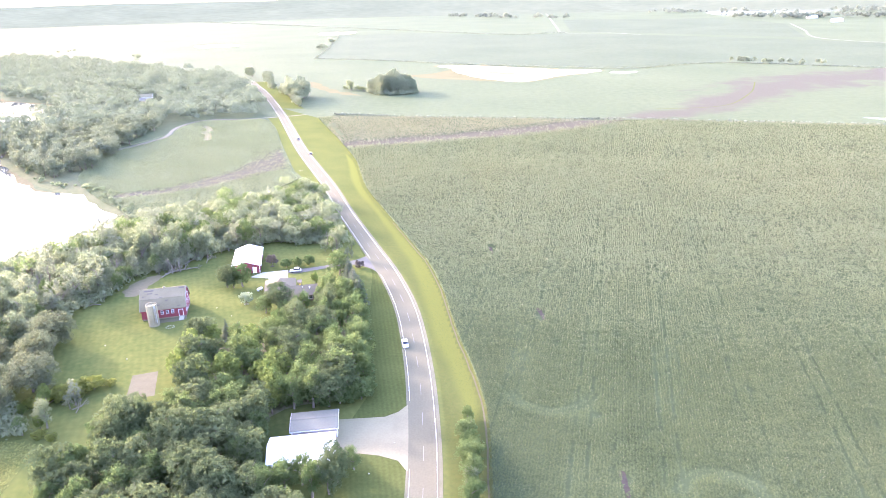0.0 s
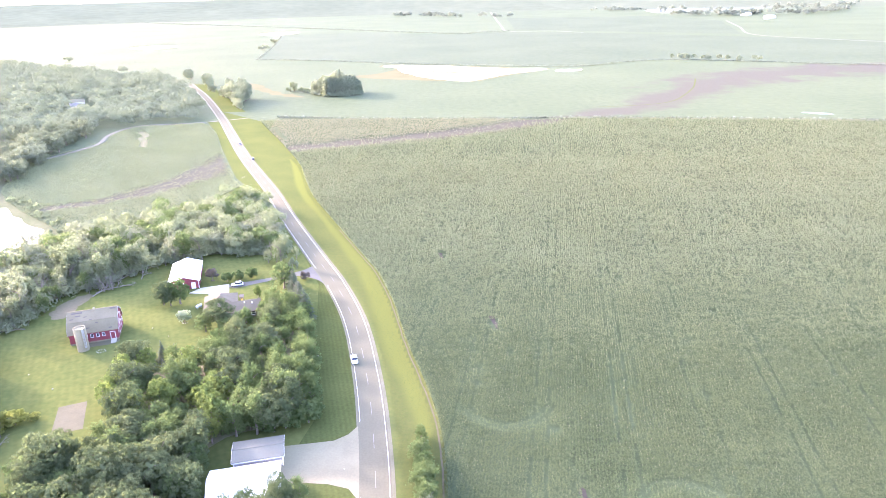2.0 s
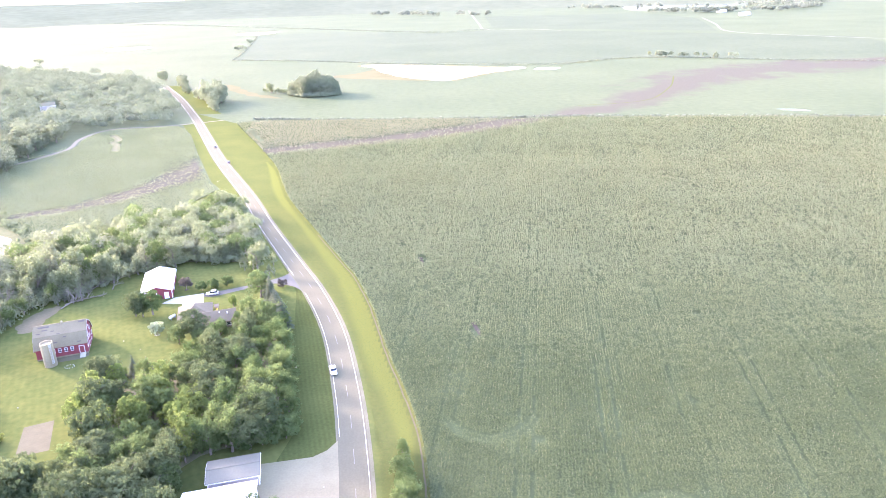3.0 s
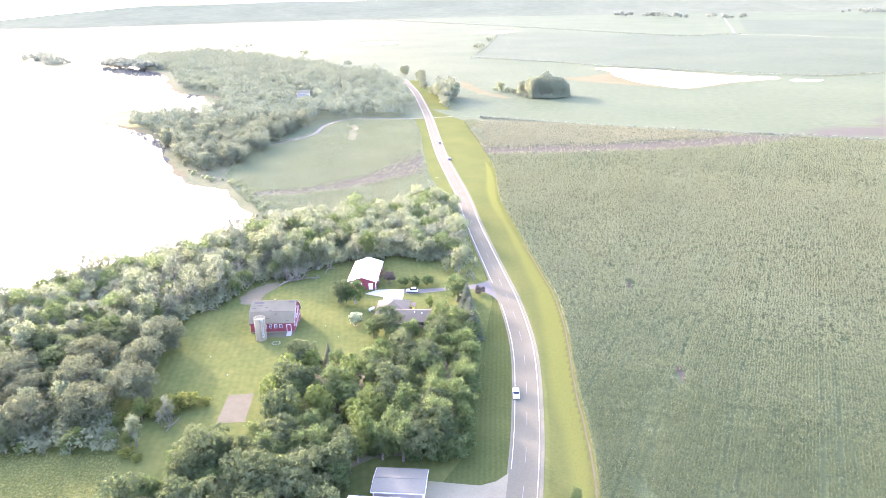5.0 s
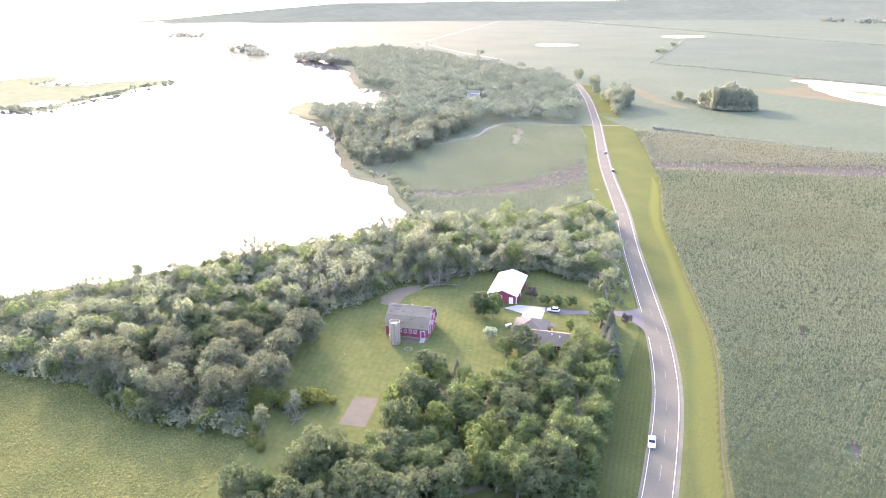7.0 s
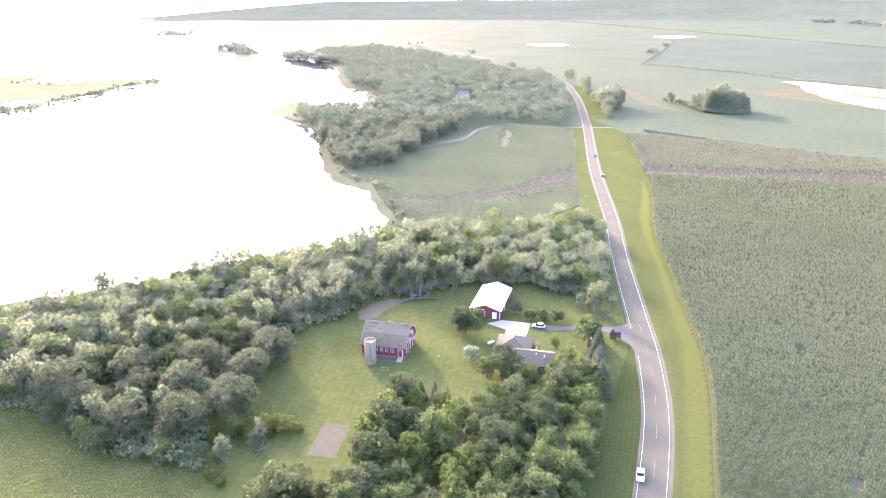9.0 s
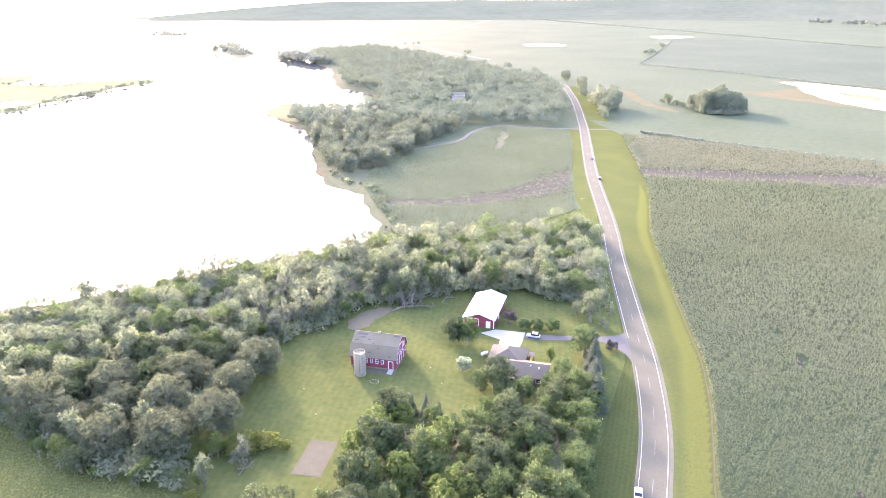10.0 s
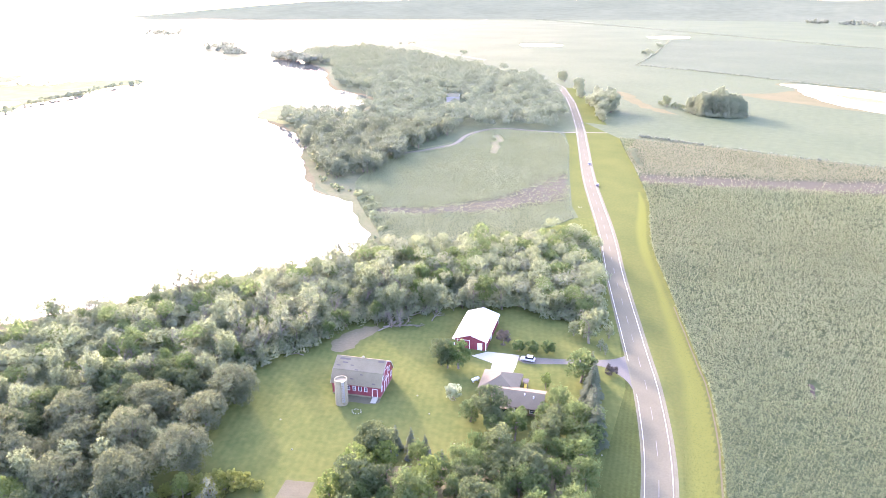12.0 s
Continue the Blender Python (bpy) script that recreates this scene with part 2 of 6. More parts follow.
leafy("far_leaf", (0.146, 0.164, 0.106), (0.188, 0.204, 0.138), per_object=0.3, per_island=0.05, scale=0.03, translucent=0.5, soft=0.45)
# corn leaf in three steps, paler northward: lushness plus haze in the colour
leafy("near_corn_leaf", (0.076, 0.100, 0.046), (0.112, 0.133, 0.064), per_object=0, per_island=0.2, scale=0.02, translucent=0.4)
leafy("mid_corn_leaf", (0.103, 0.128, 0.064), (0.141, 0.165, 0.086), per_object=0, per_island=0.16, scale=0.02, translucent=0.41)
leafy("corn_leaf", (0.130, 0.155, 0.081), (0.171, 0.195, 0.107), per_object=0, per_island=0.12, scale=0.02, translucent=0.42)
leafy("tassel", (0.200, 0.197, 0.116), (0.182, 0.183, 0.106), per_object=0, per_island=0.08, scale=0.03, translucent=0.35)
leafy("corn_tassel", (0.218, 0.204, 0.128), (0.188, 0.180, 0.110), per_object=0, per_island=0.12, scale=0.02, translucent=0.25)
leafy("west_crop", (0.192, 0.208, 0.106), (0.240, 0.254, 0.138), per_object=0, per_island=0.2, scale=0.03, translucent=0.3)
leafy("meadow_blade", (0.156, 0.166, 0.053), (0.232, 0.226, 0.080), per_object=0, per_island=0.5, scale=0.07, translucent=0.45)
leafy("weed_blade", (0.090, 0.104, 0.031), (0.070, 0.088, 0.028), per_object=0, per_island=0.12, scale=0.045, translucent=0.35)
mat("dark_corn_floor", (0.052, 0.070, 0.034), (0.074, 0.094, 0.048), scale=0.05, fine=1.6, rough=0.9, spec=0.0, bump=0.3, bump_scale=1.5, bare=(0.080, 0.074, 0.052))

# ---- shapes ----


def part(name, bm, material, parent=None, label=""):
    me = bpy.data.meshes.new(name)
    bm.to_mesh(me)
    bm.free()
    me.materials.append(MATS[material])
    ob = new(name, me)
    ob.parent = parent
    return tagged(ob, label)


def solid(name, verts, faces, material, parent=None, label=""):
    me = bpy.data.meshes.new(name)
    me.from_pydata([tuple(v) for v in verts], [], [tuple(f) for f in faces])
    me.validate()
    me.materials.append(MATS[material])
    ob = new(name, me)
    ob.parent = parent
    return tagged(ob, label)


def quads(name, verts, material, parent=None):
    """A mesh from an array (n, corners, 3) of separate polygons."""
    n, size = verts.shape[:2]
    me = bpy.data.meshes.new(name)
    me.vertices.add(n * size)
    me.vertices.foreach_set("co", np.ascontiguousarray(verts, dtype=np.float32).ravel())
    me.loops.add(n * size)
    me.loops.foreach_set("vertex_index", np.arange(n * size, dtype=np.int32))
    me.polygons.add(n)
    me.polygons.foreach_set("loop_start", np.arange(0, n * size, size, dtype=np.int32))
    me.update(calc_edges=True)
    me.materials.append(MATS[material])
    ob = new(name, me)
    ob.parent = parent
    return ob


def box(bm, x0, x1, y0, y1, z0, z1, bevel=0.0):
    made = bmesh.ops.create_cube(bm, size=1.0, matrix=Matrix.Translation(((x0 + x1) / 2, (y0 + y1) / 2, (z0 + z1) / 2)) @ Matrix.Diagonal((x1 - x0, y1 - y0, z1 - z0, 1)))
    if bevel:
        edges = list({e for v in made["verts"] for e in v.link_edges})
        bmesh.ops.bevel(bm, geom=edges, offset=bevel, segments=2, affect="EDGES", profile=0.6)
    return bm


def boxed(name, material, parent, *dims, bevel=0.0, label=""):
    return part(name, box(bmesh.new(), *dims, bevel=bevel), material, parent, label)


def curve(points, closed=False, step=4.0):
    """A smooth line through the points (Catmull-Rom), in steps of about so many metres."""
    pts = [Vector(p) for p in points]
    n, out = len(pts), []
    for i in range(n if closed else n - 1):
        if closed:
            a, b, c, d = pts[i - 1], pts[i], pts[(i + 1) % n], pts[(i + 2) % n]
        else:
            b, c = pts[i], pts[i + 1]
            a, d = (pts[i - 1] if i else b * 2 - c), (pts[i + 2] if i + 2 < n else c * 2 - b)
        count = max(2, int((c - b).length / step))
        for k in range(count):
            u = k / count
            out.append(0.5 * (2 * b + (c - a) * u + (2 * a - 5 * b + 4 * c - d) * u * u + (3 * b - a - 3 * c + d) * u ** 3))
    if not closed:
        out.append(pts[-1])
    return out


def ragged(line, amount, scale, seed=0.0):
    return [p + Vector((noise.noise((p.x * scale, p.y * scale, seed)), noise.noise((p.x * scale, p.y * scale, seed + 7.7)))) * amount for p in line]


def patch(name, line, z, material, label, depth=0.0, parent=None, category="", kind="structure"):
    """A flat piece of ground with the outline given, with a side of that depth."""
    from mathutils.geometry import tessellate_polygon
    area = sum(a.x * b.y - b.x * a.y for a, b in zip(line, line[1:] + line[:1]))
    if area < 0:
        line = line[::-1]
    n = len(line)
    verts = [(p.x, p.y, z) for p in line]
    faces = []
    for a, b, c in tessellate_polygon([[Vector((p.x, p.y, 0)) for p in line]]):
        pa, pb, pc = line[a], line[b], line[c]
        turn = (pb - pa).cross(pc - pa) if len(pa) == 2 else (pb.xy - pa.xy).cross(pc.xy - pa.xy)
        faces.append((a, b, c) if turn > 0 else (a, c, b))
    if depth:
        verts += [(p.x, p.y, z - depth) for p in line]
        faces += [(i, n + i, n + (i + 1) % n, (i + 1) % n) for i in range(n)]
    ob = solid(name, verts, faces, material, parent)
    return tagged(ob, label, category, "", kind)


def inset(line, d):
    """A closed outline moved inwards by d metres."""
    area = sum(a.x * b.y - b.x * a.y for a, b in zip(line, line[1:] + line[:1]))
    s, n, out = (1 if area > 0 else -1), len(line), []
    for i, p in enumerate(line):
        t = (line[(i + 1) % n] - line[i - 1]).normalized()
        out.append(p + Vector((-t.y, t.x)) * d * s)
    return [q for q in out if min((q - p).length for p in line) > d * 0.93]


def ribbon(line, left, right):
    """Outline pieces: the line moved sideways by left and right (metres, right positive), as two lists."""
    a, b = [], []
    for i, p in enumerate(line):
        d = (line[min(i + 1, len(line) - 1)] - line[max(i - 1, 0)]).normalized()
        side = Vector((d.y, -d.x))
        a.append(p + side * left)
        b.append(p + side * right)
    return a, b


def strip(name, line, left, right, z, material, label="", parent=None, every=0, gap=0):
    """A band along the line; with every and gap, a broken one."""
    a, b = ribbon(line, left, right)
    verts = [(p.x, p.y, z) for p in a] + [(p.x, p.y, z) for p in b]
    n = len(line)
    faces = [(i, n + i, n + i + 1, i + 1) for i in range(n - 1) if not every or i % every >= gap]
    return tagged(solid(name, verts, faces, material, parent), label, "", "", "" if parent else "structure")


def inside(pts, poly):
    """Which of the points (n, 2) lie in the polygon."""
    x, y = pts[:, 0], pts[:, 1]
    hit = np.zeros(len(pts), bool)
    q = np.array([(p[0], p[1]) for p in poly])
    for (x0, y0), (x1, y1) in zip(q, np.roll(q, -1, axis=0)):
        cross = ((y0 > y) != (y1 > y)) & (x < (x1 - x0) * (y - y0) / ((y1 - y0) or 1e-9) + x0)
        hit ^= cross
    return hit


def scatter(poly, spacing, rng, keep_out=()):
    """Points about so far apart in the polygon, none in the polygons to keep out of."""
    q = np.array([(p[0], p[1]) for p in poly])
    lo, hi = q.min(0), q.max(0)
    xs, ys = np.meshgrid(np.arange(lo[0], hi[0], spacing), np.arange(lo[1], hi[1], spacing * 0.87))
    xs = xs + (np.arange(xs.shape[0]) % 2)[:, None] * spacing / 2
    pts = np.stack([xs.ravel(), ys.ravel()], 1) + rng.uniform(-0.38, 0.38, (xs.size, 2)) * spacing
    ok = inside(pts, poly)
    for k in keep_out:
        ok &= ~inside(pts, k)
    return pts[ok]


# ---- ground, roads, water ----
V2 = lambda *pairs: [Vector(p) for p in pairs]
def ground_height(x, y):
    """Flat farmland; an added low ridge in the far north fills up to the horizon."""
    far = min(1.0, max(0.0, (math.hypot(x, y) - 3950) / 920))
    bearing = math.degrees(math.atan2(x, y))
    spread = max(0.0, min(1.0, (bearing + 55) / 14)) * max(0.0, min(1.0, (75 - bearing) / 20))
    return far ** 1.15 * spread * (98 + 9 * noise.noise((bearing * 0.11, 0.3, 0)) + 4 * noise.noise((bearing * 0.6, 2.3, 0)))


bm = bmesh.new()
rings = []
for radius in (2000, 3950, 4050, 4180, 4320, 4460, 4600, 4740, 4870):
    rings.append([bm.verts.new((radius * math.sin(radians(a)), radius * math.cos(radians(a)), ground_height(radius * math.sin(radians(a)), radius * math.cos(radians(a))))) for a in range(0, 360, 2)])
bm.faces.new(rings[0][::-1])
for a, b in zip(rings, rings[1:]):
    for k in range(180):
        bm.faces.new((a[k], a[(k + 1) % 180], b[(k + 1) % 180], b[k])[::-1])
bmesh.ops.recalc_face_normals(bm, faces=bm.faces)
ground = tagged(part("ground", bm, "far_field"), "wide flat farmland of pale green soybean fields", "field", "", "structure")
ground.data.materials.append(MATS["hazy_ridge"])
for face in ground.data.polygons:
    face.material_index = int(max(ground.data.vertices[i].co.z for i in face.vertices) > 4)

ROAD = curve(V2((-7, -140), (-8.5, -60), (-12, 20), (-15, 60), (-17.5, 100), (-20.7, 136), (-24.4, 163), (-29.9, 192.5), (-39, 229), (-51.2, 261.7), (-64.2, 290), (-89.5, 345),
                (-112.5, 398), (-156, 490), (-197, 585), (-232, 666), (-293, 798), (-339, 887), (-368, 938), (-420, 985), (-500, 1030)), step=3.0)
CORN_W = V2((4, -140), (2, -60), (-1, 40), (-3.5, 90), (-6.1, 134.6), (-7.4, 155.3), (-9.7, 172.5), (-14.8, 192.8), (-19, 207), (-24, 226.8), (-28.7, 246.1), (-37.2, 272.9),
            (-46, 293), (-68.2, 343.3), (-89.4, 393), (-112, 464), (-144, 540), (-164, 584), (-185, 632))
corn_west = curve(CORN_W, step=4)

patch("rough_grass", [p for p in ribbon(ROAD, -3.0, 0)[0] if p.y < 425] + V2((-128, 425), (-160, 345), (-196, 322), (-204, 300), (-232, 250), (-262, 180), (-300, 110), (-330, 60), (-330, 20)), 0.015, "lawn", "rough grass under trees and round the farm")
verge_line = [p for p in ribbon(ROAD, 0, 3.0)[1] if p.y < 700]
patch("verge_east", verge_line + [p + Vector((2.5, 0)) for p in corn_west][::-1], 0.03, "roadside_weeds", "yellow-green uncut roadside verge of weeds and grass")
wv = [p for p in ribbon(ROAD, -3.0, 0)[0] if 60 < p.y < 420]
patch("verge_west", wv + V2((-128, 425), (-118, 398), (-92, 345), (-70, 292), (-58, 262), (-50, 217), (-41, 173), (-43, 162), (-42, 120), (-40, 60)), 0.04, "mown_verge",
      "mown green grass verge beside the road")
far_wv = [p for p in ribbon(ROAD, -3.0, 0)[0] if 415 < p.y < 640]
patch("verge_north_west", far_wv + V2((-236, 640), (-209, 586), (-178, 511), (-154, 455), (-143, 430), (-132, 412)), 0.035, "roadside_weeds", "yellow roadside weeds beside a crop field")
nv = [p for p in ribbon(ROAD, 0, 3.0)[1] if 690 < p.y < 930]
patch("verge_north_east", nv + V2((-335, 925), (-285, 830), (-215, 690)), 0.035, "roadside_weeds", "yellow roadside weeds by a far road")

road = strip("road", ROAD, -3.75, 3.75, 0.10, "asphalt", "sun-bleached two-lane asphalt country road")
strip("shoulder", ROAD, 3.7, 4.55, 0.08, "shoulder_gravel", "pale gravel shoulder", road)
strip("shoulder", ROAD, -4.15, -3.7, 0.08, "shoulder_gravel", "pale gravel shoulder", road)
for lo, hi in ((-140, 144), (169, 262), (277.5, 1030)):
    strip("edge_line", [p for p in ROAD if lo <= p.y <= hi], -3.32, -3.20, 0.112, "road_paint", "white painted edge line", road)
strip("edge_line", ROAD, 3.17, 3.32, 0.112, "road_paint", "white painted edge line", road)
strip("centre_line", ROAD, -0.06, 0.06, 0.112, "worn_paint", "worn dashed centre line", road, every=5, gap=3)

# farm drive, aprons, pads
patch("driveway", curve(V2((-93, 262.4), (-81.2, 268), (-70, 274.6), (-66.5, 277.5), (-62, 283), (-56, 270), (-50.5, 252), (-57, 264), (-63, 268.8), (-69.8, 270.5), (-80, 265), (-90, 259.5)), True, 1.5),
      0.07, "drive_asphalt", "grey asphalt farm driveway")
patch("driveway_pad", V2((-106.5, 254.8), (-103.3, 259.9), (-93.5, 263.3), (-91.2, 256.0), (-89.4, 248.4), (-96.8, 249.6), (-98.5, 254.1)), 0.09, "concrete", "clean pale concrete driveway pad")
patch("apron", V2((-47.2, 160.8), (-40, 162), (-34.5, 163), (-31.3, 165.5), (-28.2, 171), (-22, 158), (-23, 142), (-25.3, 141.5), (-28, 145.2), (-33, 146.8), (-38, 147.2), (-44, 146.3)), 0.085,
      "old_concrete", "broad pale concrete apron before two sheds")
lawn = ragged(curve(V2((-147, 232), (-140, 259), (-127, 276), (-110, 289), (-92, 292), (-77, 292), (-66, 282), (-58, 266), (-50, 220), (-60, 205), (-95, 190), (-100, 166), (-118, 148), (-126, 144), (-140, 165), (-148, 182),
                    (-149, 200), (-156, 211), (-154, 219)), True, 3), 1.0, 0.2)
patch("lawn", lawn, 0.02, "lawn", "sunlit green farmyard lawn with long shadows")
patch("garden_bed", V2((-113.9, 178.6), (-107.4, 181.6), (-101.8, 168.6), (-108.9, 165.8)), 0.06, "garden_soil", "bare tilled rectangle of garden soil in the lawn")
patch("dirt_bank", ragged(curve(V2((-147.5, 233.5), (-150.5, 239), (-150.5, 246), (-148, 253), (-143.5, 255.0), (-142.5, 250), (-143.6, 244), (-142.5, 239), (-144.5, 234)), True, 1.2), 1.6, 0.35), 0.05, "dry_dirt", "patch of bare brown dirt at the wood's edge")
patch("mulch_ring", ragged(curve(V2((-102.3, 267.0), (-101.4, 268.0), (-100.4, 267.1), (-101.4, 266.1)), True, 0.4), 0.1, 0.9), 0.05, "dark_soil", "ring of dark mulch under a small tree")
patch("barnyard", ragged(curve(V2((-124.5, 212.8), (-116, 215.8), (-116.8, 219), (-126.5, 216.4)), True, 1), 0.3, 0.6), 0.05, "garden_soil", "trodden bare earth before the barn")

mead = V2((-320, 60), (-290, 122), (-230, 128), (-216, 131), (-184, 139), (-154, 138.5), (-131, 145), (-121, 145), (-117, 128), (-112, 100), (-105, 40))
patch("meadow", ragged(curve(mead, True, 5), 1.2, 0.15), 0.026, "meadow", "rough tussocky yellow-green meadow")
SHORE = V2((-420, -120), (-320, 80), (-272, 158), (-262, 178), (-244, 209), (-229, 250), (-206, 289), (-199, 309), (-206, 326), (-236, 355), (-262, 374), (-285, 379), (-323, 408), (-368, 458), (-398, 486),
           (-430, 510), (-486, 537), (-518, 552), (-545, 590), (-556, 626), (-520, 618), (-480, 620), (-466, 634), (-512, 718), (-597, 757), (-676, 832), (-765, 930), (-880, 1015), (-953, 1048), (-1075, 990),
           (-1326, 1142), (-1449, 1126), (-1585, 1021), (-1383, 777), (-1213, 593), (-1500, 300), (-1300, -300))
shore = curve(SHORE, True, 6)
patch("lake_shore", [p + (p - Vector((-700, 450))).normalized() * 7 for p in ragged(shore, 4, 0.05)], 0.045, "mud", "brown muddy lake shore littered with driftwood")
patch("lake", ragged(ragged(shore, 5, 0.06), 3, 0.2, 3.0), 0.09, "water", "wide calm lake mirroring the bright sky")
isle = curve(V2((-860, 330), (-805, 402), (-759, 414), (-750, 433), (-785, 472), (-804, 532), (-845, 607), (-869, 690), (-905, 690), (-948, 650), (-955, 584), (-1010, 556), (-1044, 600), (-1100, 640), (-1120, 560), (-1000, 420)), True, 8)
patch("island", ragged(isle, 10, 0.03), 0.3, "reeds", "low marshy grass island in the lake", depth=0.3)
patch("island_pond", ragged(curve(V2((-800, 440), (-790, 458), (-812, 480), (-835, 470), (-825, 440)), True, 6), 4, 0.08), 0.34, "field_pond", "small pond on a marsh island")

patch("spit", ragged(curve(V2((-520, 553), (-548, 592), (-552, 624), (-520, 612), (-482, 612), (-455, 600), (-440, 540), (-486, 541)), True, 5), 3, 0.1), 0.2, "reeds", "low grassy spit running into the lake", depth=0.2)
# crop fields and the ground between
NORTH = V2((-172, 645), (-92, 629), (31, 616), (94, 613), (183, 599), (292, 580), (420, 554), (560, 520))
patch("field_north", V2((-205, 690)) + [p + Vector((0, 3)) for p in NORTH] + V2((700, 900), (500, 1000), (311, 1105), (181, 1050), (96, 1063), (-91, 1136), (-372, 1275), (-420, 1180), (-300, 850)), 0.01, "far_field", "pale green soybean field")
wf = ragged(curve(V2((-305, 486), (-292, 540), (-302, 590), (-292, 618), (-250, 624), (-238, 632), (-209, 584), (-178, 509), (-154, 452), (-144, 428), (-136, 402), (-160, 340), (-190, 325), (-215, 345), (-236, 362), (-278, 408)), True, 6), 1.5, 0.1)
patch("field_west", wf, 0.1, "far_field", "pale green crop field beside the lake", depth=0.1)
strip("track", curve(V2((-330, 452), (-303, 491), (-290, 530), (-289, 548), (-298, 580), (-296, 612), (-284, 625), (-252, 629), (-222, 640)), step=4), -1.6, 1.6, 0.2, "gravel", "pale gravel farm track")
strip("track_east", curve(V2((-222, 641), (-212, 647), (-202, 653)), step=3), -1.2, 1.2, 0.09, "gravel", "pale gravel field entrance")
CREEK = curve(V2((-276, 592), (-270, 584), (-262, 571), (-263, 562), (-255, 552), (-250, 538), (-246, 530)), step=2)
strip("field_hollow", CREEK, -2.6, 2.6, 0.16, "shore_grass", "eroded hollow in a crop field")
strip("creek", ragged(CREEK, 1.2, 0.25), -0.22, 0.22, 0.2, "creek_bed", "pale stony bed of a small creek")
patch("shore_meadow", ragged(curve(V2((-502, 576), (-391, 474), (-302, 397), (-243, 357), (-208, 322), (-196, 326), (-222, 352), (-241, 368), (-268, 412), (-297, 459), (-309, 490), (-341, 455), (-398, 499), (-460, 560)), True, 5), 2, 0.1), 0.075, "shore_grass", "rough grass bank between field and lake")

# ---- corn ----
rng = np.random.default_rng(5)
corn_outline = corn_west + NORTH[1:7] + V2((300, 200), (160, 40), (160, -140))
# raised floor under the blades, dark green to stand for shade between rows
patch("corn_field", [p + Vector((1.3, 0)) for p in corn_west] + corn_outline[len(corn_west):], 0.8, "dark_corn_floor", "dense green standing corn field seen from above", depth=0.8)
corn = bpy.data.objects["corn_field"]
strip("soil_margin", ragged([p for p in corn_west if p.y < 330], 0.25, 0.4), 0.05, 0.5, 0.055, "garden_soil", "narrow strip of bare soil at the corn's edge")
SPOTS = np.array(((8.0, 225.5, 1.6), (7.9, 221.5, 0.8), (21.3, 166.0, 1.0), (24.8, 142.5, 0.5), (24.9, 141.0, 0.6), (24.7, 139.3, 0.6), (24.6, 137.6, 0.6), (24.8, 134.5, 0.6), (8.8, 227.0, 0.9), (-10.6, 286.5, 0.8), (-11, 290.9, 1.7), (-20, 307, 1.1), (12.7, 205.6, 0.9), (1.5, 196, 0.8), (2.2, 188, 0.7),
                  (57, 262, 1.0), (83, 233, 0.8), (64, 181, 0.8), (33, 303, 1.0), (105, 310, 1.2)))


def field_noise(x, y, scale, seed):
    return np.array([noise.noise((a * scale, b * scale, seed)) for a, b in zip(x, y)])


BAND = curve(V2((-150, 498), (-128, 507), (-60, 535), (5, 563), (55, 600), (107, 632), (154, 662), (190, 702), (238, 770), (300, 850), (384, 900), (480, 938), (560, 970), (720, 1010)), step=6)
band_xy = np.array([(p.x, p.y) for p in BAND])
band_half = np.interp(band_xy[:, 0], (-150, 55, 107, 190, 240, 300, 720), (9, 12, 14, 19, 30, 38, 46))
TAN = [p for p in BAND if p.x < 60] + NORTH[3::-1]


def bareness(pts, line, half, torn=1.0):
    """How bare the soil is at the points (n, 2): 1 on the line, 0 past about one and a half of the half width, with a torn edge."""
    out = np.zeros(len(pts))
    for i in range(0, len(pts), 2000):
        d = np.hypot(pts[i:i + 2000, None, 0] - line[None, :, 0], pts[i:i + 2000, None, 1] - line[None, :, 1]) / half[None, :]
        out[i:i + 2000] = d.min(1)
    out += torn * (0.45 * field_noise(pts[:, 0], pts[:, 1], 0.02, 4.0) + 0.25 * field_noise(pts[:, 0], pts[:, 1], 0.07, 6.0))
    return np.clip(1.35 - out, 0, 1)


def soil_sheet(name, outline, cell, z, line, half, material, label, parent=None, torn=1.0):
    """A level sheet of small cells inside the outline, which carries how bare its soil is."""
    q = np.array([(p[0], p[1]) for p in outline])
    lo, hi = q.min(0), q.max(0)
    xs, ys = np.arange(lo[0], hi[0] + cell, cell), np.arange(lo[1], hi[1] + cell, cell)
    gx, gy = np.meshgrid(xs, ys)
    pts = np.stack([gx.ravel(), gy.ravel()], 1)
    w = bareness(pts, line, half, torn)
    used = inside(pts, outline).reshape(gx.shape)
    near = (w > 0).reshape(gx.shape)
    nx = len(xs)
    faces = [(j * nx + i, j * nx + i + 1, (j + 1) * nx + i + 1, (j + 1) * nx + i) for j in range(len(ys) - 1) for i in range(nx - 1)
             if used[j:j + 2, i:i + 2].all() and near[j:j + 2, i:i + 2].any()]
    ids = sorted({v for f in faces for v in f})
    at = {v: k for k, v in enumerate(ids)}
    ob = solid(name, [(pts[v, 0], pts[v, 1], z) for v in ids], [tuple(at[v] for v in f) for f in faces], material, parent, label)
    ob.data.attributes.new("bare", "FLOAT", "POINT").data.foreach_set("value", w[ids].astype(np.float32))
    return tagged(ob, "", "", "", "" if parent else "structure")


soil_sheet("soil_band", [p + Vector((0, -2)) for p in corn_outline], 3.0, 0.84, band_xy, band_half * 1.5, "dark_corn_floor", "band of bare purplish soil through the corn")
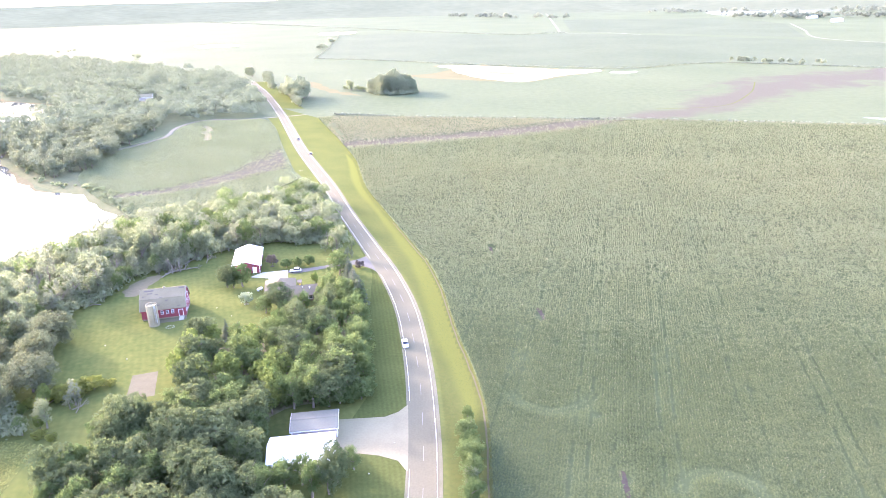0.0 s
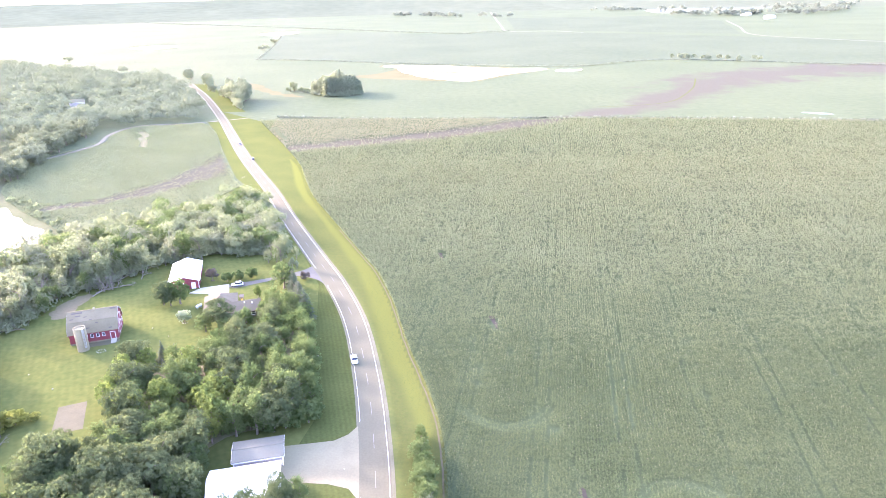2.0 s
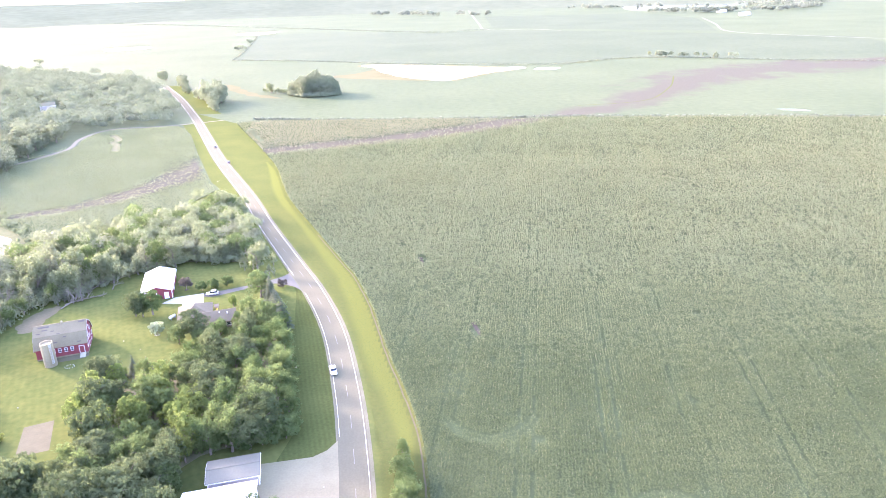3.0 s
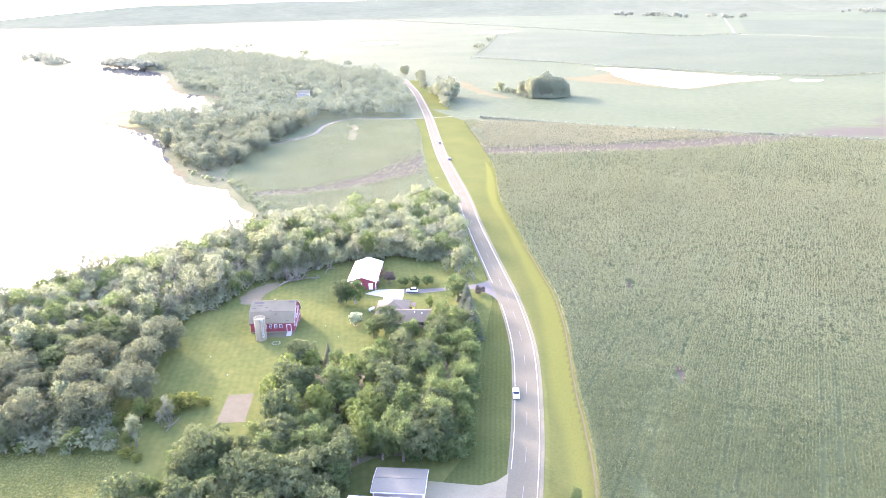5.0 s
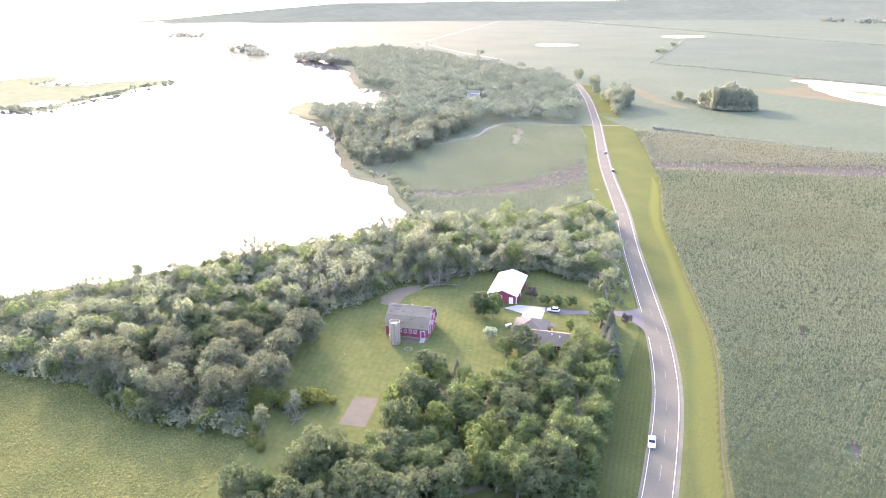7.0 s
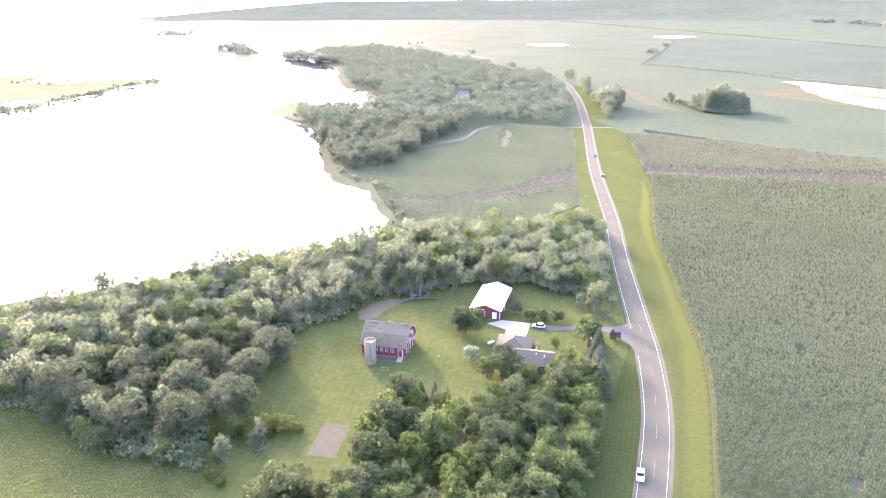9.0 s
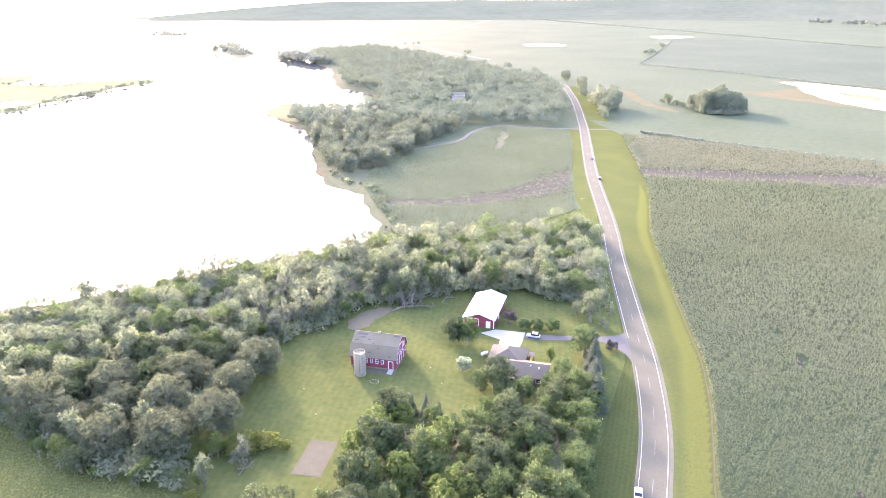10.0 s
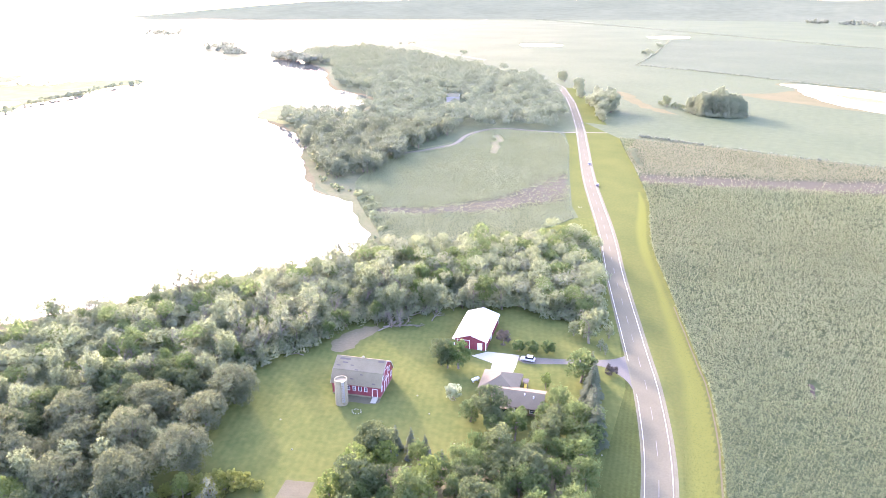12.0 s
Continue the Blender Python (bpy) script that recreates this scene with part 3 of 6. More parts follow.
soil_sheet("field_soil", [p + Vector((0, 5)) for p in NORTH[1:]] + V2((700, 940), (640, 1010), (480, 1020), (311, 1085), (180, 1030), (-60, 800)), 6.0, 0.03, band_xy, band_half * 1.3, "banded_field", "broad band of bare purplish soil across a crop field", None, 2.2)


def corn_rows(name, y0, y1, row, along, blades, size, label, leaf="corn_leaf"):
    """Standing corn in rows that run north: each plant a tuft of arched blades and a tassel."""
    x1 = 60 + y1 * 0.62
    xs = np.arange(-260, x1, row)
    ys = np.arange(y0 - 32, y1 + 32, along)
    px, py = (a.ravel() for a in np.meshgrid(xs, ys))
    loose = 0.5 + 0.5 * np.sin(px * 0.021 + py * 0.013) * np.sin(px * 0.009 - py * 0.031 + 1.0)
    px = px + rng.normal(0, 1.0, px.size) * row * (0.10 + 0.12 * loose + (0.10 if y1 > 340 else 0.0)) + 0.14 * (py - 200)
    py = py + rng.uniform(-0.5, 0.5, py.size) * along
    merge = py + rng.normal(0, 12.0, py.size)
    keep = inside(np.stack([px - 0.6, py], 1), corn_outline) & inside(np.stack([px + 0.3, py], 1), corn_outline)
    keep &= px < 108 + np.maximum(py - 140, -60) * 0.58
    keep &= (merge >= y0) & (merge < y1)
    # skipped stretches of single rows, two old wheel circles, bare spots
    across = px - 0.14 * (py - 200)
    lane = np.round((across + 260) / row).astype(int)
    skip = (np.sin(lane * 12.9898) * 43758.5453) % 1.0
    stretch = (np.sin(np.floor(py / 5.0) * 7.13 + lane * 3.7) * 9531.7) % 1.0
    thin = 0.55 if y1 < 340 else 0.3
    keep &= ~((skip < 0.05) & (stretch < 0.3) & (rng.random(px.size) < thin))
    # pairs of wheel tracks left by the sprayer
    track = np.abs(np.abs((across - 64.5 + 10.5) % 21.0 - 10.5) - 1.9) < max(0.30, row * 0.45)
    keep &= ~(track & (stretch < (0.85 if y1 < 220 else 0.6)) & (rng.random(px.size) < (0.95 if y1 < 220 else 0.65 if y1 < 340 else 0.3)))
    cell = (np.sin(np.floor(px / (1.1 * row)) * 127.1 + np.floor(py / (3.2 * along)) * 311.7) * 43758.5453) % 1.0
    keep &= ~((cell < 0.06) & (rng.random(px.size) < 0.6))
    for cx, cy, r, lo in ((9.8, 179, 12.5, 176), (45.0, 136.5, 10.0, 136.5)):
        d = np.hypot(px - cx, py - cy)
        arc = (np.minimum(np.abs(d - r), np.abs(d - r + 2.0)) < 0.55) & ((py < lo) if cy > 150 else (py > lo))
        keep &= ~(arc & (rng.random(px.size) < 0.92))
    for sx, sy, r in SPOTS:
        keep &= np.hypot(px - sx, (py - sy) * 0.8) > r + 0.35
    if y1 > 480:
        keep &= rng.random(px.size) > 0.92 * bareness(np.stack([px, py], 1), band_xy, band_half * 1.5)
    px, py = px[keep], py[keep]
    n = len(px)
    lush = field_noise(px, py, 0.035, 2.0) + 0.6 * field_noise(px, py, 0.16, 5.0) + 0.8 * field_noise(px * 0.35, py * 1.6, 0.33, 9.0)
    top = 2.05 + 0.45 * lush + rng.normal(0, 0.17, n)
    made = []
    for k in range(blades):
        ang = rng.uniform(0, 2 * math.pi, n)
        reach = size * rng.uniform(0.55, 1.1, n)
        wide = size * rng.uniform(0.09, 0.17, n) * np.interp(py, (250, 430), (1.0, 1.5))
        d = np.stack([np.cos(ang), np.sin(ang)], 1)
        s = np.stack([-d[:, 1], d[:, 0]], 1)
        base, h = np.stack([px, py], 1), top - rng.uniform(0.0, 0.7, n)
        tip = base + d * reach[:, None]
        drop = rng.uniform(0.05, 0.45, n) * size
        foot = base + d * (reach * 0.12)[:, None]
        a = np.column_stack([foot + s * wide[:, None], h - 0.04])
        b = np.column_stack([tip, h - drop])
        e = np.column_stack([foot - s * wide[:, None], h - 0.10])
        made.append(np.stack([a, e, b], 1))
    tan = np.tile(inside(np.stack([px, py], 1), TAN), blades) if y1 > 480 else np.zeros(n * blades, bool)
    made = np.concatenate(made)
    # tassels: short upright plumes over the leaves, riper northward; extra ones imitate haze there
    ripe_haze = np.interp(py, (120, 215, 300, 420, 560), (0.06, 0.2, 0.6, 1.2, 1.6))
    ang = rng.uniform(0, math.pi, n)
    side = np.stack([np.cos(ang), np.sin(ang)], 1) * (size * 0.06 * (0.7 + ripe_haze * 0.9))[:, None]
    low, high = np.column_stack([np.stack([px, py], 1), top - 0.15]), np.column_stack([np.stack([px, py], 1) + rng.normal(0, 0.08, (n, 2)), top + rng.uniform(0.15, 0.5, n)])
    w = np.column_stack([side, np.zeros(n)])
    plume = np.stack([low, high + w * 1.4, high - w * 1.4], 1)[rng.random(n) < ripe_haze]
    tagged(quads("tassels", plume, "tassel", corn), "pale corn tassels", "", "", "stuff")
    tagged(quads(name, made[~tan], leaf, corn), label, "", "", "stuff")
    if tan.any():
        tagged(quads(name, made[tan], "corn_tassel", corn), "tan ripening corn with dry tassels", "", "", "stuff")


corn_rows("corn_stand", -140, 124, 2.2, 1.8, 3, 1.9, "tall green corn in close rows", "near_corn_leaf")
corn_rows("corn_stand", 124, 215, 0.76, 0.24, 4, 0.66, "lush green corn in close rows, darker for less haze", "near_corn_leaf")
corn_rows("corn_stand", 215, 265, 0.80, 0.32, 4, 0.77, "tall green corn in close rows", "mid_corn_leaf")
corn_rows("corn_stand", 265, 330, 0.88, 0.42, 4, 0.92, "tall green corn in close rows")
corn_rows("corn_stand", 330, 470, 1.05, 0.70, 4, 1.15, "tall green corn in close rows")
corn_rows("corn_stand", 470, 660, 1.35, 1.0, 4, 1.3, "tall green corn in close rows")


for i, (line, w) in enumerate((((24.4, 144.2, 24.9, 134.5), 0.75), ((7.6, 231.0, 9.6, 222.0), 0.8), ((-11.8, 292.0, -10.2, 284.0), 0.7))):
    a, b = Vector(line[:2]), Vector(line[2:])
    side = Vector((b - a).yx).normalized() * w
    side.x = -side.x
    ring = [a + side, a.lerp(b, 0.5) + side * 0.8, b + side * 0.5, b - side * 0.5, a.lerp(b, 0.5) - side * 0.8, a - side]
    # soil laid on the corn floor, its colour darkened for shade inside the hole
    patch("bare_hole", ragged(curve(ring, True, 0.8), 0.3, 0.9), 0.86, "dark_soil", "bare purplish soil, darkened as shade in a corn hole")


def tufts(name, parent, pts, z, size, material, label, blades=3, spread=0.5, lift=0.5):
    """Low tufts of grass or crop: a few bent blades each."""
    r = np.random.default_rng(len(pts))
    n, made = len(pts), []
    for k in range(blades):
        ang = r.uniform(0, 2 * math.pi, n)
        d = np.stack([np.cos(ang), np.sin(ang)], 1)
        side = np.stack([-d[:, 1], d[:, 0]], 1)
        reach = (size * r.uniform(0.5, 1.2, n))[:, None]
        h = size * lift * r.uniform(0.6, 1.5, n)
        base = pts + r.normal(0, spread * size * 0.3, pts.shape)
        a = np.column_stack([base + side * reach * 0.36, z + h * 0.5])
        b = np.column_stack([base - side * reach * 0.36, z + h * 0.35])
        e = np.column_stack([base + d * reach, z + h])
        made.append(np.stack([a, b, e], 1))
    return tagged(quads(name, np.concatenate(made), material, parent), label, "", "", "stuff")


tuft_rng = np.random.default_rng(31)
west_rows = scatter(wf, 0.85, tuft_rng)
track_line = np.array([v.co.xy for v in bpy.data.objects["track"].data.vertices])
west_rows = west_rows[np.array([np.hypot(*(track_line - p).T).min() > 2.4 for p in west_rows])]
creek_line = np.array([(p.x, p.y) for p in CREEK])
west_rows = west_rows[np.array([np.hypot(*(creek_line - p).T).min() > 3.0 for p in west_rows])]
west_line = curve(V2((-226, 371), (-202, 383), (-188, 401), (-178, 418), (-169, 440), (-163, 462), (-166, 480)), step=2)
west_mid = np.array([(p.x, p.y) for p in west_line])
west_half = np.interp(west_mid[:, 1], (368, 400, 440, 480), (6.0, 12.0, 16.0, 20.0))
west_rows = west_rows[tuft_rng.random(len(west_rows)) > 0.85 * bareness(west_rows, west_mid, west_half)]
soil_sheet("soil_streak", [p for p in wf], 3.0, 0.12, west_mid, west_half, "banded_field", "streak of bare purplish soil across a field", bpy.data.objects["field_west"])
tufts("crop_stand", bpy.data.objects["field_west"], west_rows, 0.1, 0.9, "west_crop", "pale green broad-leaved crop in rows", 3, 0.5, 0.6)
tufts("tussocks", bpy.data.objects["meadow"], scatter(mead, 0.8, tuft_rng), 0.02, 0.62, "meadow_blade", "tussocks of long pale grass", 3, 0.9, 0.5)
weeds = scatter([p for p in ribbon(ROAD, 0, 5.6)[1] if p.y < 460][::3] + [p for p in corn_west if p.y < 460][::-1], 0.55, tuft_rng)
weeds = weeds[tuft_rng.random(len(weeds)) < np.interp(weeds[:, 1], (200, 450), (1.0, 0.0))]
tufts("weeds", bpy.data.objects["verge_east"], weeds, 0.03, 0.32, "weed_blade", "yellow-green weeds", 2, 0.6, 0.4)

DRIFTS = np.array([(p.x - 3.0, p.y) for p in curve(corn_west, step=0.8) if 140 < p.y < 480])
soil_sheet("yellow_drift", [p for p in ribbon(ROAD, 0, 5.2)[1] if 120 < p.y < 560] + [p for p in corn_west if 120 < p.y < 560][::-1], 1.0, 0.045, DRIFTS, np.interp(DRIFTS[:, 1], (140, 180, 380, 480), (1.0, 3.4, 3.0, 0.6)) + 0.8 * np.sin(DRIFTS[:, 1] * 0.031 + 0.6), "flowering_weeds",
           "drifts of yellow-flowered weeds in the verge", bpy.data.objects["verge_east"])

# ---- trees ----


def tube(bm, pts, radii, sides=6):
    rings = []
    for i, p in enumerate(pts):
        d = (pts[min(i + 1, len(pts) - 1)] - pts[max(i - 1, 0)]).normalized()
        a = d.orthogonal().normalized()
        b = d.cross(a)
        rings.append([bm.verts.new(p + (a * math.cos(2 * math.pi * k / sides) + b * math.sin(2 * math.pi * k / sides)) * radii[i]) for k in range(sides)])
    for r0, r1 in zip(rings, rings[1:]):
        for k in range(sides):
            bm.faces.new((r0[k], r0[(k + 1) % sides], r1[(k + 1) % sides], r1[k]))
    bm.faces.new(rings[-1])


def trunk_mesh(rnd, height, radius, limbs, spread, sides=6):
    bm = bmesh.new()
    lean = Vector((rnd.uniform(-0.06, 0.06), rnd.uniform(-0.06, 0.06), 1))
    pts = [lean * (height * k / 5) + Vector((rnd.uniform(-1, 1), rnd.uniform(-1, 1), 0)) * 0.03 * height * (k > 0) for k in range(6)]
    tube(bm, pts, [radius * (1.25 - 0.95 * k / 5) for k in range(6)], sides)
    for i in range(limbs):
        start = pts[2 + i % 3].lerp(pts[3 + i % 3], rnd.random()) if i % 3 < 3 else pts[4]
        ang = 2.4 * i + rnd.uniform(-0.4, 0.4)
        out = Vector((math.cos(ang), math.sin(ang), 0))
        run = spread * rnd.uniform(0.6, 1.0)
        line = [start, start + out * run * 0.35 + Vector((0, 0, run * 0.3)), start + out * run * 0.7 + Vector((0, 0, run * rnd.uniform(0.4, 0.6))), start + out * run + Vector((0, 0, run * rnd.uniform(0.4, 0.8)))]
        tube(bm, line, [radius * 0.5, radius * 0.36, radius * 0.22, radius * 0.08], 5)
    return bm


def leaf_faces(r, p, out, leaf, rough):
    """Leaf clumps as bent triangles at p, that face along out more or less roughly."""
    nrm = out + r.normal(0, rough, out.shape)
    nrm /= np.linalg.norm(nrm, axis=1)[:, None]
    t = np.cross(nrm, r.normal(size=nrm.shape))
    t /= np.linalg.norm(t, axis=1)[:, None]
    b = np.cross(nrm, t)
    s = leaf * r.uniform(0.55, 1.35, (len(p), 1))
    w = s * r.uniform(0.5, 0.9, (len(p), 1))
    return np.stack([p - t * s, p + t * s * 0.85 - b * w * 1.1 + nrm * s * 0.25, p + t * s * 0.85 + b * w * 1.1 - nrm * s * 0.1], 1)


def crown_quads(seed, radius, height, base, lobes, leaf, count, flat=0.75, airy=0.0):
    """Leaf clumps on sprays that sit on a few broad boughs (or, airy, all through the crown), with an uneven outline and gaps."""
    r = np.random.default_rng(seed)
    mid, half = (base + height) / 2, (height - base) / 2
    # boughs: the large rounded masses of the crown
    boughs, bough_r = [], []
    count_b = 7 if airy else 10
    for i in range(count_b):
        a, u = 2.399 * i + r.uniform(-0.5, 0.5), (i + 0.4) / count_b
        z = 0.62 - 1.15 * u
        q = math.sqrt(max(0, 1 - z * z)) * r.uniform(0.38, 0.62) * (0.35 if i == 0 else 1)
        boughs.append((radius * q * math.cos(a), radius * q * math.sin(a), mid + half * z))
        bough_r.append(radius * r.uniform(0.34, 0.50))
    boughs, bough_r = np.array(boughs), np.array(bough_r)
    # sprays on the boughs
    n = lobes * 6
    k = r.choice(count_b, n, p=bough_r ** 2 / (bough_r ** 2).sum())
    d = r.normal(size=(n, 3))
    d[:, 2] = d[:, 2] * 0.9 + 0.35
    d /= np.linalg.norm(d, axis=1)[:, None]
    shell = r.uniform(0.25, 1.15, n) if airy else r.uniform(0.86, 1.04, n)
    tall = min(1.25, half / radius)
    centre = boughs[k] + d * (bough_r[k] * shell)[:, None] * np.array((1, 1, tall))
    hidden = np.zeros(n, bool)
    for i in range(count_b):
        hidden |= (np.linalg.norm((centre - boughs[i]) / np.array((1, 1, tall)), axis=1) < bough_r[i] * (0.3 if airy else 0.8)) & (k != i)
    centre, lean = centre[~hidden][:lobes], d[~hidden][:lobes]
    centre[:, 2] = np.clip(centre[:, 2], base + 0.15 * radius, height)
    m = len(centre)
    rad = radius * r.uniform(0.10, 0.19, m) * (1.15 if airy else 1.0)
    # leaves on the sprays
    pick = r.choice(m, count, p=rad ** 2 / (rad ** 2).sum())
    d = r.normal(size=(count, 3))
    d[:, 2] = d[:, 2] * 0.9 + 0.25
    d += lean[pick] * (0.3 if airy else 0.7)
    d /= np.linalg.norm(d, axis=1)[:, None]
    reach = np.abs(r.normal(0, 0.75, count)) + 0.15 if airy else r.uniform(0.6, 1.12, count)
    p = centre[pick] + d * (rad[pick] * reach)[:, None] * np.array((1, 1, 1.35 if airy else flat))
    leaves = leaf_faces(r, p, d, leaf, 0.6 if airy else 0.42)
    # a loose dark heart in each bough, so that no daylight shows through the middle
    e = r.normal(size=(count_b * 26, 3))
    e /= np.linalg.norm(e, axis=1)[:, None]
    own = np.repeat(np.arange(count_b), 26)
    heart = boughs[own] + e * (bough_r[own] * (0.45 if airy else 0.72))[:, None] * np.array((1, 1, tall))
    heart[:, 2] = np.maximum(heart[:, 2], base + 0.1 * radius)
    return np.concatenate([leaves, leaf_faces(r, heart, e, radius * (0.075 if airy else 0.115), 0.2)])


KINDS = {}


def tree_kind(kind, name, label, category, seed, radius, height, base, lobes, leaf, count, leaf_mat, bark="bark", limbs=5, flat=0.8, airy=0.0):
    rnd = random.Random(seed)
    root = tagged(new(name), label, category, kind + " trees")
    part("trunk", trunk_mesh(rnd, base + (height - base) * 0.55, 0.028 * height, limbs, radius * 0.8), bark, root)
    quads("crown", crown_quads(seed, radius, height, base, lobes, leaf, count, flat, airy), leaf_mat, root)
    KINDS.setdefault(kind, []).append([root, False])


def spruce_kind(kind, label, seed, radius, height, leaf_mat):
    rnd, r = random.Random(seed), np.random.default_rng(seed)
    root = tagged(new("spruce_tree"), label, "spruce", kind + " trees")
    bm = bmesh.new()
    tube(bm, [Vector((0, 0, 0)), Vector((0, 0, height * 0.5)), Vector((0, 0, height * 0.97))], [0.2, 0.12, 0.03])
    part("trunk", bm, "bark", root)
    made = []
    tiers = int(height / 0.45)
    for i in range(tiers):
        u = i / tiers
        reach = radius * (1 - u) ** 0.85 + 0.12
        z = 0.5 + (height - 0.5) * u
        for k in range(max(5, int(13 * (1 - u)))):
            a = rnd.uniform(0, 6.283)
            q = reach * rnd.uniform(0.75, 1.12)
            d, s = np.array((math.cos(a), math.sin(a), 0)), np.array((-math.sin(a), math.cos(a), 0))
            o = np.array((0, 0, z + rnd.uniform(-0.2, 0.2)))
            for lo, hi, dz in ((0.1, 0.6, 0.0), (0.45, 1.0, -0.28)):
                w = (0.16 + 0.2 * q) * rnd.uniform(0.7, 1.2)
                made.append((o + d * q * lo + (0, 0, -0.25 * q * lo), o + d * q * (lo + hi) / 2 + s * w + (0, 0, dz * q * 0.6 - 0.12), o + d * q * hi + (0, 0, -0.42 * q * hi), o + d * q * (lo + hi) / 2 - s * w + (0, 0, dz * q * 0.6 - 0.12)))
    quads("crown", np.array(made), leaf_mat, root)
    KINDS.setdefault(kind, []).append([root, False])


def plant(kind, x, y, scale=1.0, turn=None, rnd=random.Random(11), tall=1.0, z=0.0):
    """Sets a tree of that kind; the first of each variant stands itself, the rest are copies."""
    options = KINDS[kind]
    slot = options[rnd.randrange(len(options))]
    s = scale * rnd.uniform(0.85, 1.15)
    m = pose(x, y, z - 0.05, 0, 0, rnd.uniform(0, 360) if turn is None else turn) @ Matrix.Diagonal((s, s, s * tall * rnd.uniform(0.9, 1.12), 1))
    if slot[1]:
        copy_thing(slot[0], m)
    else:
        slot[0].matrix_basis, slot[1] = m, True


for s in (1, 2, 3):
    tree_kind("oak", "oak_tree", "broad dark green oak with a dense rounded crown", "tree", 20 + s, 5.4, 11.5, 1.2, 170, 0.20, 4600, "oak_leaf")
for s in (1, 2, 3):
    tree_kind("ash", "ash_tree", "tall mid-green broadleaf tree with an airy crown", "tree", 30 + s, 4.3, 11.5, 1.6, 130, 0.20, 3500, "ash_leaf", airy=0.0 if s == 1 else 1.0)
for s in (1, 2):
    tree_kind("lime", "maple_tree", "bright yellow-green young maple tree", "tree", 40 + s, 3.6, 10.0, 1.4, 110, 0.19, 2900, "lime_leaf")
for s in (1, 2, 3, 4):
    tree_kind("scrub", "willow_tree", "bushy olive-green willow in dense lakeside woodland", "tree", 50 + s, 2.9, 8.6, 0.3, 70, 0.18, 2100, "scrub_leaf", bark="pale_bark", airy=1.0)
for s in (1, 2):
    tree_kind("grey", "poplar_tree", "silvery grey-green tree with thin foliage", "tree", 60 + s, 2.3, 8.0, 0.6, 46, 0.16, 1500, "grey_leaf", bark="pale_bark", airy=1.0)
for s in (1, 2):
    tree_kind("bush", "bush", "low rounded dark green bush", "bush", 70 + s, 1.5, 2.4, 0.2, 40, 0.15, 800, "ash_leaf", limbs=3)
tree_kind("yellowbush", "bush", "yellow-green leafy bush on the lawn", "bush", 75, 2.3, 3.2, 0.1, 70, 0.16, 1700, "yellow_leaf", limbs=3)
tree_kind("plumtree", "plum_tree", "small round purple-leaved tree in a mulched ring", "tree", 77, 2.3, 4.0, 1.0, 50, 0.17, 1300, "plum_leaf", limbs=4)
tree_kind("plumbush", "bush", "dark plum-brown shrub beside the drive", "bush", 76, 1.9, 2.6, 0.2, 36, 0.18, 800, "plum_leaf", limbs=3)
for s in (1, 2):
    tree_kind("bigoak", "old_oak_tree", "broad old oak with a domed grey-green crown", "tree", 26 + s, 7.0, 12.0, 0.8, 320, 0.19, 8200, "old_oak_leaf", limbs=7, flat=0.85)
tree_kind("pale", "blossom_tree", "small round tree with pale whitish-green leaves", "tree", 78, 1.9, 3.2, 0.5, 60, 0.16, 1300, "blossom", limbs=4)
spruce_kind("spruce", "dark green narrow spruce tree", 81, 2.4, 9.5, "spruce_leaf")
spruce_kind("spruce", "dark green narrow spruce tree", 82, 2.1, 8.5, "spruce_leaf")
spruce_kind("bluespruce", "silvery blue spruce tree", 83, 1.6, 6.0, "blue_spruce_leaf")

tree_kind("thicket", "roadside_tree", "bushy green tree leafed to the ground", "tree", 95, 3.8, 9.5, 0.2, 110, 0.30, 2000, "hazy_thicket_leaf", limbs=3)
tree_kind("thicket", "roadside_tree", "bushy green tree leafed to the ground", "tree", 96, 3.4, 10.0, 0.2, 100, 0.30, 1900, "hazy_thicket_leaf", limbs=3)
tree_kind("woodland", "woodland_tree", "round green tree at the far wood's edge", "tree", 91, 5.2, 11.0, 0.6, 110, 0.30, 1900, "far_leaf", limbs=3)
tree_kind("woodland", "woodland_tree", "round green tree at the far wood's edge", "tree", 92, 4.6, 12.0, 0.6, 100, 0.30, 1700, "far_leaf", limbs=3)

BARE = [V2((-105, 198.5), (-85, 198.5), (-83, 208), (-105, 208)), V2((-62, 133), (-39, 133), (-39, 166), (-62, 163)), V2((-48, 120), (-28, 120), (-28, 172), (-48, 172))]
wood_rng = np.random.default_rng(8)
pick = random.Random(4)
GROVE = V2((-108, 133), (-103, 143), (-94, 153), (-92, 162), (-96, 172), (-101, 184), (-102, 195), (-88, 205), (-76, 213), (-65, 226), (-56, 236), (-52, 217), (-45, 180), (-45, 168), (-60, 162), (-64, 150), (-62, 132), (-44, 133), (-44, 104), (-98, 108), (-104, 126))
for x, y in scatter(GROVE, 5.9, wood_rng, BARE):
    lime = 160 < y < 194 and x < -64 and pick.random() < 0.6
    plant("lime" if lime else ("oak" if pick.random() < (0.65 if y < 165 or x < -95 else 0.3) else "ash"), x, y, 0.86 if y > 190 else 0.95, rnd=pick)
for x, y in ((-40.6, 136.5), (-41.5, 132.5)):
    plant("oak", x, y, 0.72, rnd=pick, tall=1.15)
for x, y in ((-48.5, 135.0), (-52, 133), (-45, 131), (-56, 132), (-58.5, 134), (-61, 137)):
    plant("ash", x, y, 0.8, rnd=pick)
plant("oak", -48.4, 172.0, 1.25, rnd=pick)
plant("oak", -54.5, 171.5, 1.1, rnd=pick)
plant("ash", -44.0, 181.0, 0.85, rnd=pick)
